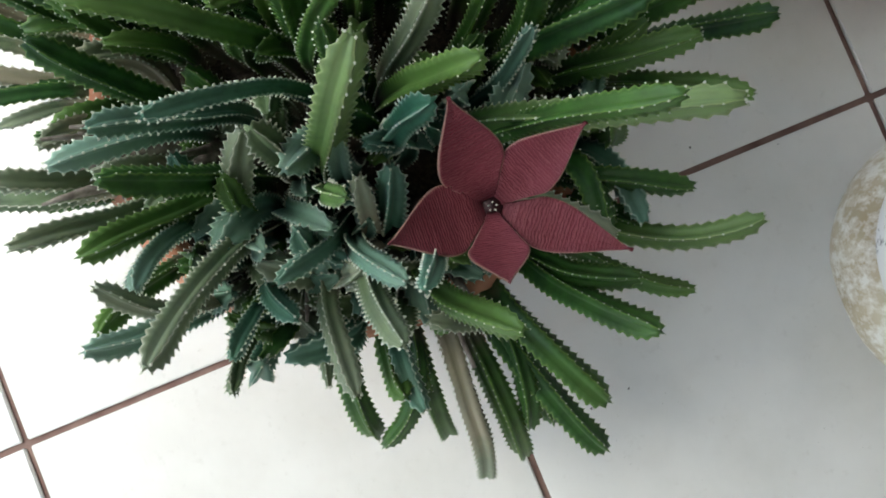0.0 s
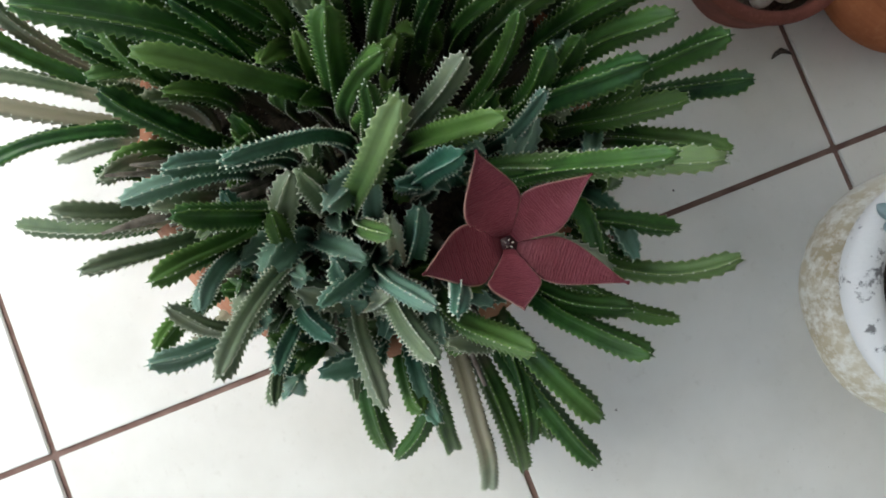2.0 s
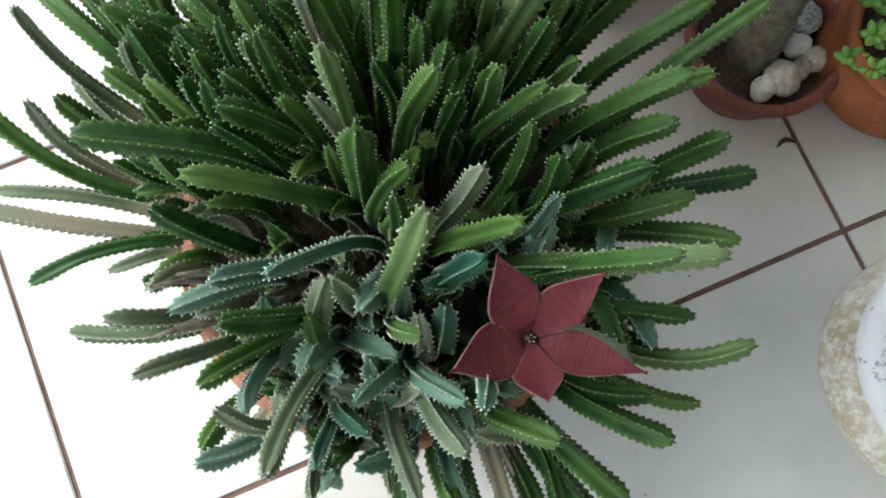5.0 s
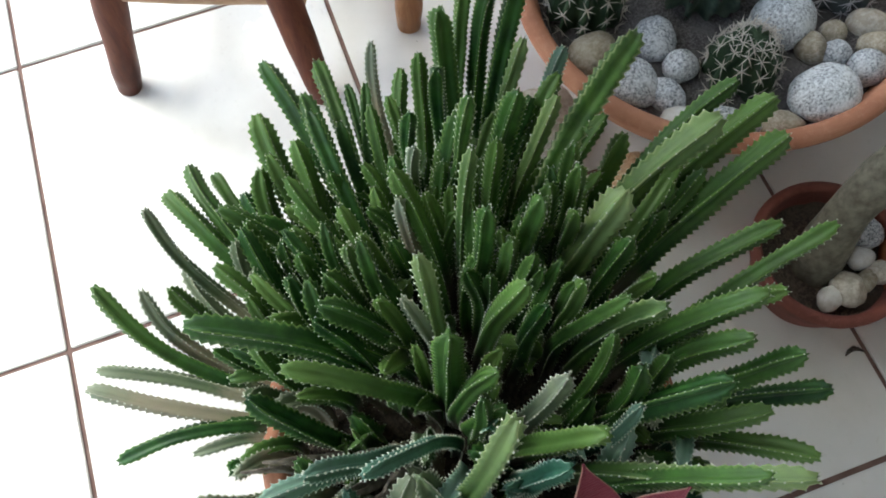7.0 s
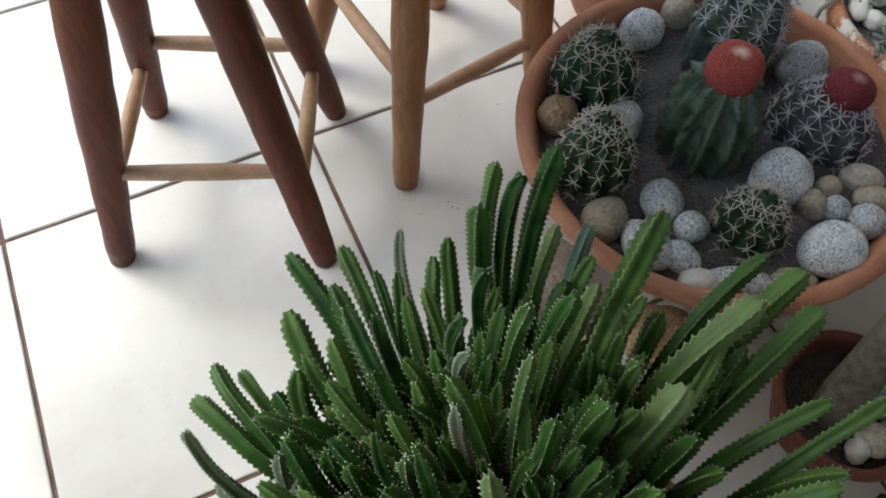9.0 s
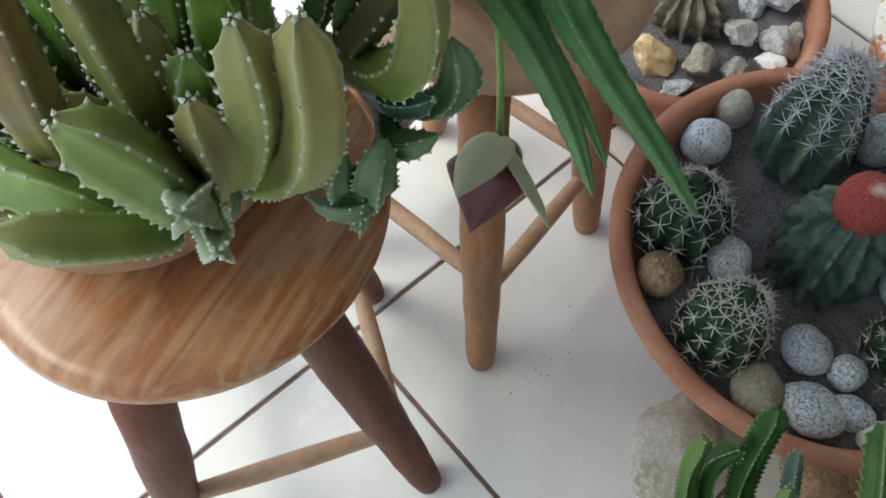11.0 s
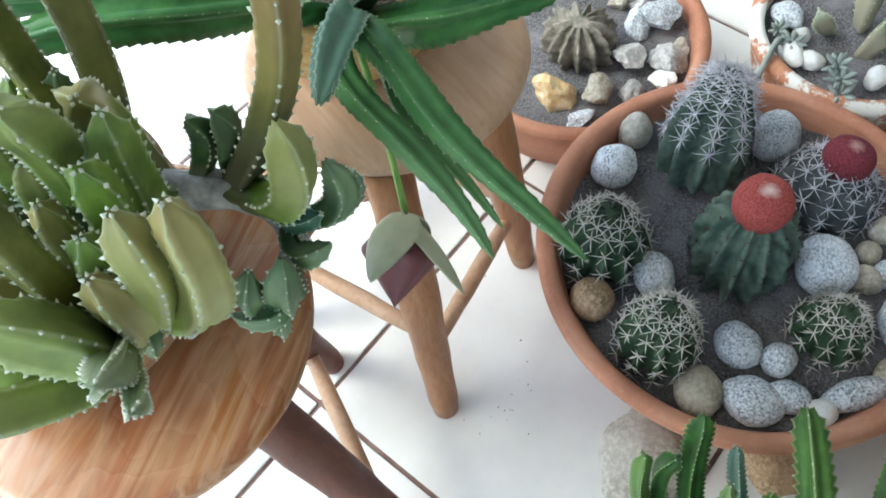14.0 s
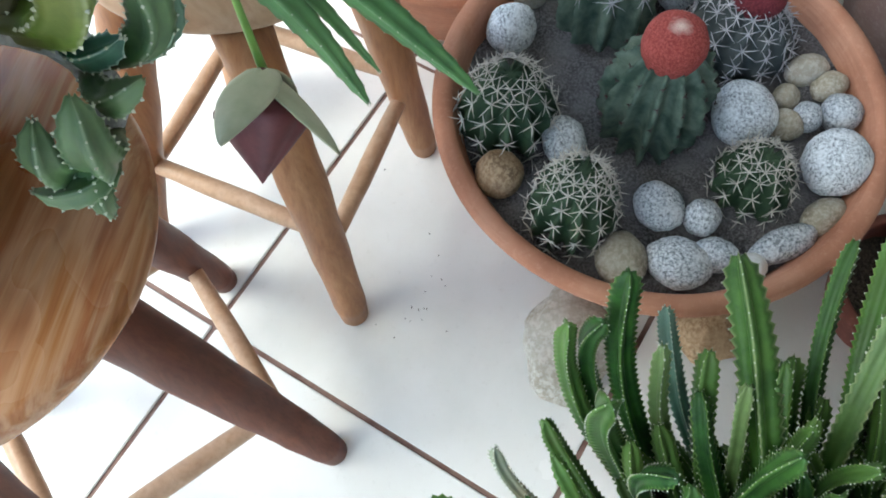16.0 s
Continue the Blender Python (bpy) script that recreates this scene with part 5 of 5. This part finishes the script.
inner.matrix_basis = Vector((0, 0, 1)).rotation_difference(axis.normalized()).to_matrix().to_4x4()


def sepal(tip, half, belly):
    """A pointed cupped outer petal that leaves the top of the bud and bows outward."""
    end = Vector(tip) - top
    away = (end - axis * (end.dot(axis) / axis.length_squared)).normalized()
    bow = end * 0.5 + away * belly
    across = end.cross(away).normalized()
    rows, cols = 24, 12
    verts, faces, uvs = [], [], []
    for i in range(rows + 1):
        s = i / rows
        p = bezier(Vector((0, 0, 0)), bow, end, s)
        wide = half * (math.sin(math.pi * min(1, s ** 0.62)) ** 0.8 * 0.98 + 0.02) if s < 1 else half * 0.01
        for k in range(cols + 1):
            c = 2 * k / cols - 1
            verts.append(p + across * (wide * c) - away * (wide * 0.45 * c * c) + away * 0.0008 * noise.noise((s * 9, c * 5, half * 90)))
            uvs.append((s, abs(c)))
    for i in range(rows):
        for k in range(cols):
            m = i * (cols + 1) + k
            faces.append((m, m + 1, m + cols + 2, m + cols + 1))
    ob = part("outer_petal", to_mesh("outer_petal", verts, faces, BUD_GREEN, uvs), bud)
    thick = ob.modifiers.new("thick", "SOLIDIFY")
    thick.thickness, thick.offset = 0.0014, 0


sepal((0.493, 0.744, 0.509), 0.0190, 0.016)
sepal((0.541, 0.697, 0.466), 0.0150, 0.012)
sepal((0.562, 0.775, 0.400), 0.0200, 0.016)
v, f, u = tube([Vector(p) - D0 for p in ((0.615, 0.850, 0.600), (0.598, 0.822, 0.565), (0.580, 0.795, 0.515), (0.570, 0.781, 0.462))], [0.0028, 0.0026, 0.0026, 0.0034], 8)
part("flower_stalk", to_mesh("flower_stalk", v, f, GREENSUC, u), droop, "thin green flower stalk")


# ---- plants in the smaller pots ----
trunk = thing("felted_stem_plant", "thick curved felted grey stem in red pot", "plant", (0.872, 0.222, 0.055))
W0 = Vector((0.872, 0.222, 0.055))
way = [Vector(p) - W0 for p in ((0.868, 0.216, 0.040), (0.870, 0.228, 0.085), (0.882, 0.242, 0.135), (0.905, 0.252, 0.172), (0.945, 0.255, 0.205), (1.000, 0.250, 0.232), (1.070, 0.238, 0.262), (1.140, 0.220, 0.300))]
fine = []
for i in range(len(way) - 1):
    fine += [way[i].lerp(way[i + 1], s / 5) for s in range(5)]
fine.append(way[-1])
for _ in range(4):
    fine = [fine[0]] + [(fine[i - 1] + fine[i] * 2 + fine[i + 1]) / 4 for i in range(1, len(fine) - 1)] + [fine[-1]]
v, f, u = tube(fine, [0.026 + 0.003 * math.sin(i * 0.4) for i in range(len(fine))], 26, 0.05, 1.0)
part("trunk", to_mesh("trunk", v, f, FUZZ_TRUNK, u), trunk)


def fleshy_leaf(name, parent, a, b, r, mat, label=""):
    a, b = Vector(a), Vector(b)
    pts = [a.lerp(b, i / 7) for i in range(8)]
    v, f, u = tube(pts, [r * q for q in (0.45, 0.75, 0.95, 1.0, 0.98, 0.85, 0.6, 0.2)], 10)
    return part(name, to_mesh(name, v, f, mat, u), parent, label)


def rosettes(name, label, at, spots, leaves, length, r, mat, seed, droopy=0.3):
    ob = thing(name, label, "succulent", at)
    rnd = random.Random(seed)
    for sx, sy, sz, size in spots:
        for k in range(leaves):
            a = k * 2.39996 + rnd.uniform(-0.2, 0.2)
            up = 0.25 + 0.9 * k / leaves + rnd.uniform(-0.1, 0.1) - droopy * 0.5
            d = Vector((math.cos(a) * math.cos(up), math.sin(a) * math.cos(up), math.sin(up)))
            base = Vector((sx, sy, sz))
            fleshy_leaf("leaf", ob, base + d * 0.003, base + d * length * size * rnd.uniform(0.8, 1.15), r * size, mat)
    return ob


rosettes("leafy_succulent", "bright green leafy succulent spilling over pot rim", (1.014, 0.150, 0.098), [(-0.055, 0.02, 0.022, 1), (-0.04, 0.055, 0.025, 1), (-0.068, -0.012, 0.012, 0.9), (-0.02, 0.035, 0.035, 1.1), (-0.035, 0.005, 0.03, 1.0), (0.0, 0.0, 0.035, 1.1), (-0.01, 0.065, 0.03, 1), (-0.082, 0.012, 0.008, 0.9), (0.03, 0.03, 0.03, 1), (-0.05, -0.04, 0.02, 0.8)], 9, 0.020, 0.0050, GREENSUC, 3)
rosettes("blue_succulent", "powdery blue-grey rosette succulent at pot edge", (0.886, -0.168, 0.138), [(-0.047, 0.085, 0.020, 1), (-0.030, 0.060, 0.022, 0.9), (-0.085, -0.028, 0.018, 0.8), (-0.01, 0.09, 0.018, 1.0)], 9, 0.030, 0.0075, BLUESUC, 4)
rosettes("finger_succulent", "grey finger-leaved succulent hanging over pot rim", (1.262, 0.602, 0.175), [(-0.085, -0.008, 0.022, 1), (-0.102, -0.020, 0.020, 1), (-0.118, -0.030, 0.012, 0.9), (-0.133, -0.035, -0.006, 0.8), (-0.138, -0.038, -0.028, 0.8), (-0.075, 0.060, 0.014, 0.8), (-0.062, 0.085, 0.012, 0.8)], 11, 0.024, 0.0036, GREYSUC, 5)
for n, (x, y, size) in enumerate([(1.199, 0.548, (0.018, 0.014, 0.016)), (1.178, 0.655, (0.024, 0.016, 0.013)), (1.182, 0.628, (0.018, 0.015, 0.012)), (1.215, 0.660, (0.014, 0.012, 0.011)), (1.220, 0.522, (0.016, 0.013, 0.013)), (1.235, 0.690, (0.025, 0.020, 0.014))]):
    put_stone("pebble", "white pebble in the painted pot", (x, y, 0.170), size, WHITESTONE if n < 5 else GRANITE, 130 + n, 0.14, 0.2, n * 50, "pebbles in the painted pot")
succ = thing("ribbed_succulent", "upright grey-green angular succulent in painted pot", "succulent", (1.262, 0.602, 0.172))
for n, (tip, foot, half) in enumerate((((0.02, -0.05, 0.10), (-0.025, -0.02, 0.0), 0.020), ((0.04, 0.02, 0.13), (0.02, 0.0, 0.0), 0.022), ((-0.04, 0.05, 0.05), (-0.01, 0.03, 0.0), 0.014))):
    a, b = Vector(foot), Vector(tip)
    part("stem", ribbed_stem("stem", a, (a + b) / 2 + Vector((-0.01, 0, 0.01)), b, half, STEM_GREY, 900 + n, 0.012, 0.08, 3, 0.5, 0.4, 0.0015, 0.2), succ)
vine = thing("trailing_vine", "thin grey-green trailing stem over pot rim", "succulent", (1.262, 0.602, 0.172))
v, f, u = tube([(-0.06, 0.07, 0.012), (-0.09, 0.075, 0.026), (-0.118, 0.072, 0.030), (-0.138, 0.070, 0.015), (-0.146, 0.066, -0.02), (-0.148, 0.062, -0.05)], [0.003, 0.004, 0.004, 0.0035, 0.003, 0.0015], 8, 0.4)
part("trailing_stem", to_mesh("trailing_stem", v, f, GREYSUC, u), vine)
dry = cactus("weathered grey-brown ribbed cactus among broken stones", (1.066, 0.913, 0.118), (-0.05, 0.03), 0.060, 0.070, 13, BARK_BROWN, SPINE, 0.006, 0, 9, areoles=5, crumple=0.13, deep=0.30)
dry["group"] = "cacti in the back bowl"

# ---- litter ----
crumb = random.Random(21)
verts, faces = [], []
for n in range(60):
    x, y = crumb.uniform(0.45, 1.15), crumb.uniform(-0.25, 0.85)
    if n < 14:
        x, y = 0.60 + crumb.gauss(0, 0.02), 0.70 + crumb.gauss(0, 0.015)
    r = crumb.uniform(0.0006, 0.0016)
    m = len(verts)
    verts += [(x - r, y, 0.0), (x + r * 0.6, y - r, 0.0), (x + r, y + r * 0.8, 0.0), (x, y, r * 1.1)]
    faces += [(m, m + 1, m + 3), (m + 1, m + 2, m + 3), (m + 2, m, m + 3), (m, m + 2, m + 1)]
tagged(new("soil_crumb", to_mesh("soil_crumb", verts, faces, SOIL_DARK)), "dark soil crumbs scattered on the tiles", "litter", kind="stuff")
leaf = thing("dry_leaf", "curled dry brown leaf on tiles beside pot", "leaf", (0.885, 0.118, 0.0))
v, f, u = tube([(-0.012, 0, 0.002), (-0.006, 0.003, 0.004), (0.0, 0.004, 0.005), (0.006, 0.001, 0.004), (0.012, -0.004, 0.002)], [0.0008, 0.0028, 0.0036, 0.0024, 0.0006], 8, 0.5)
part("blade", to_mesh("blade", v, f, SOIL_DARK, u), leaf)

# ---- floor tiles ----
tile = box_mesh("tile", (-T / 2 + 0.0032, -T / 2 + 0.0032, -0.006), (T / 2 - 0.0032, T / 2 - 0.0032, 0.0), TILE, 0.0012)
for i in range(-4, 5):
    for j in range(-3, 8):
        ob = part("tile", tile, floor)
        ob.matrix_basis = pose((i + 0.5) * T, (j + 0.5) * T, 0, 0, 0, 90 * ((i * 7 + j * 3) % 4))
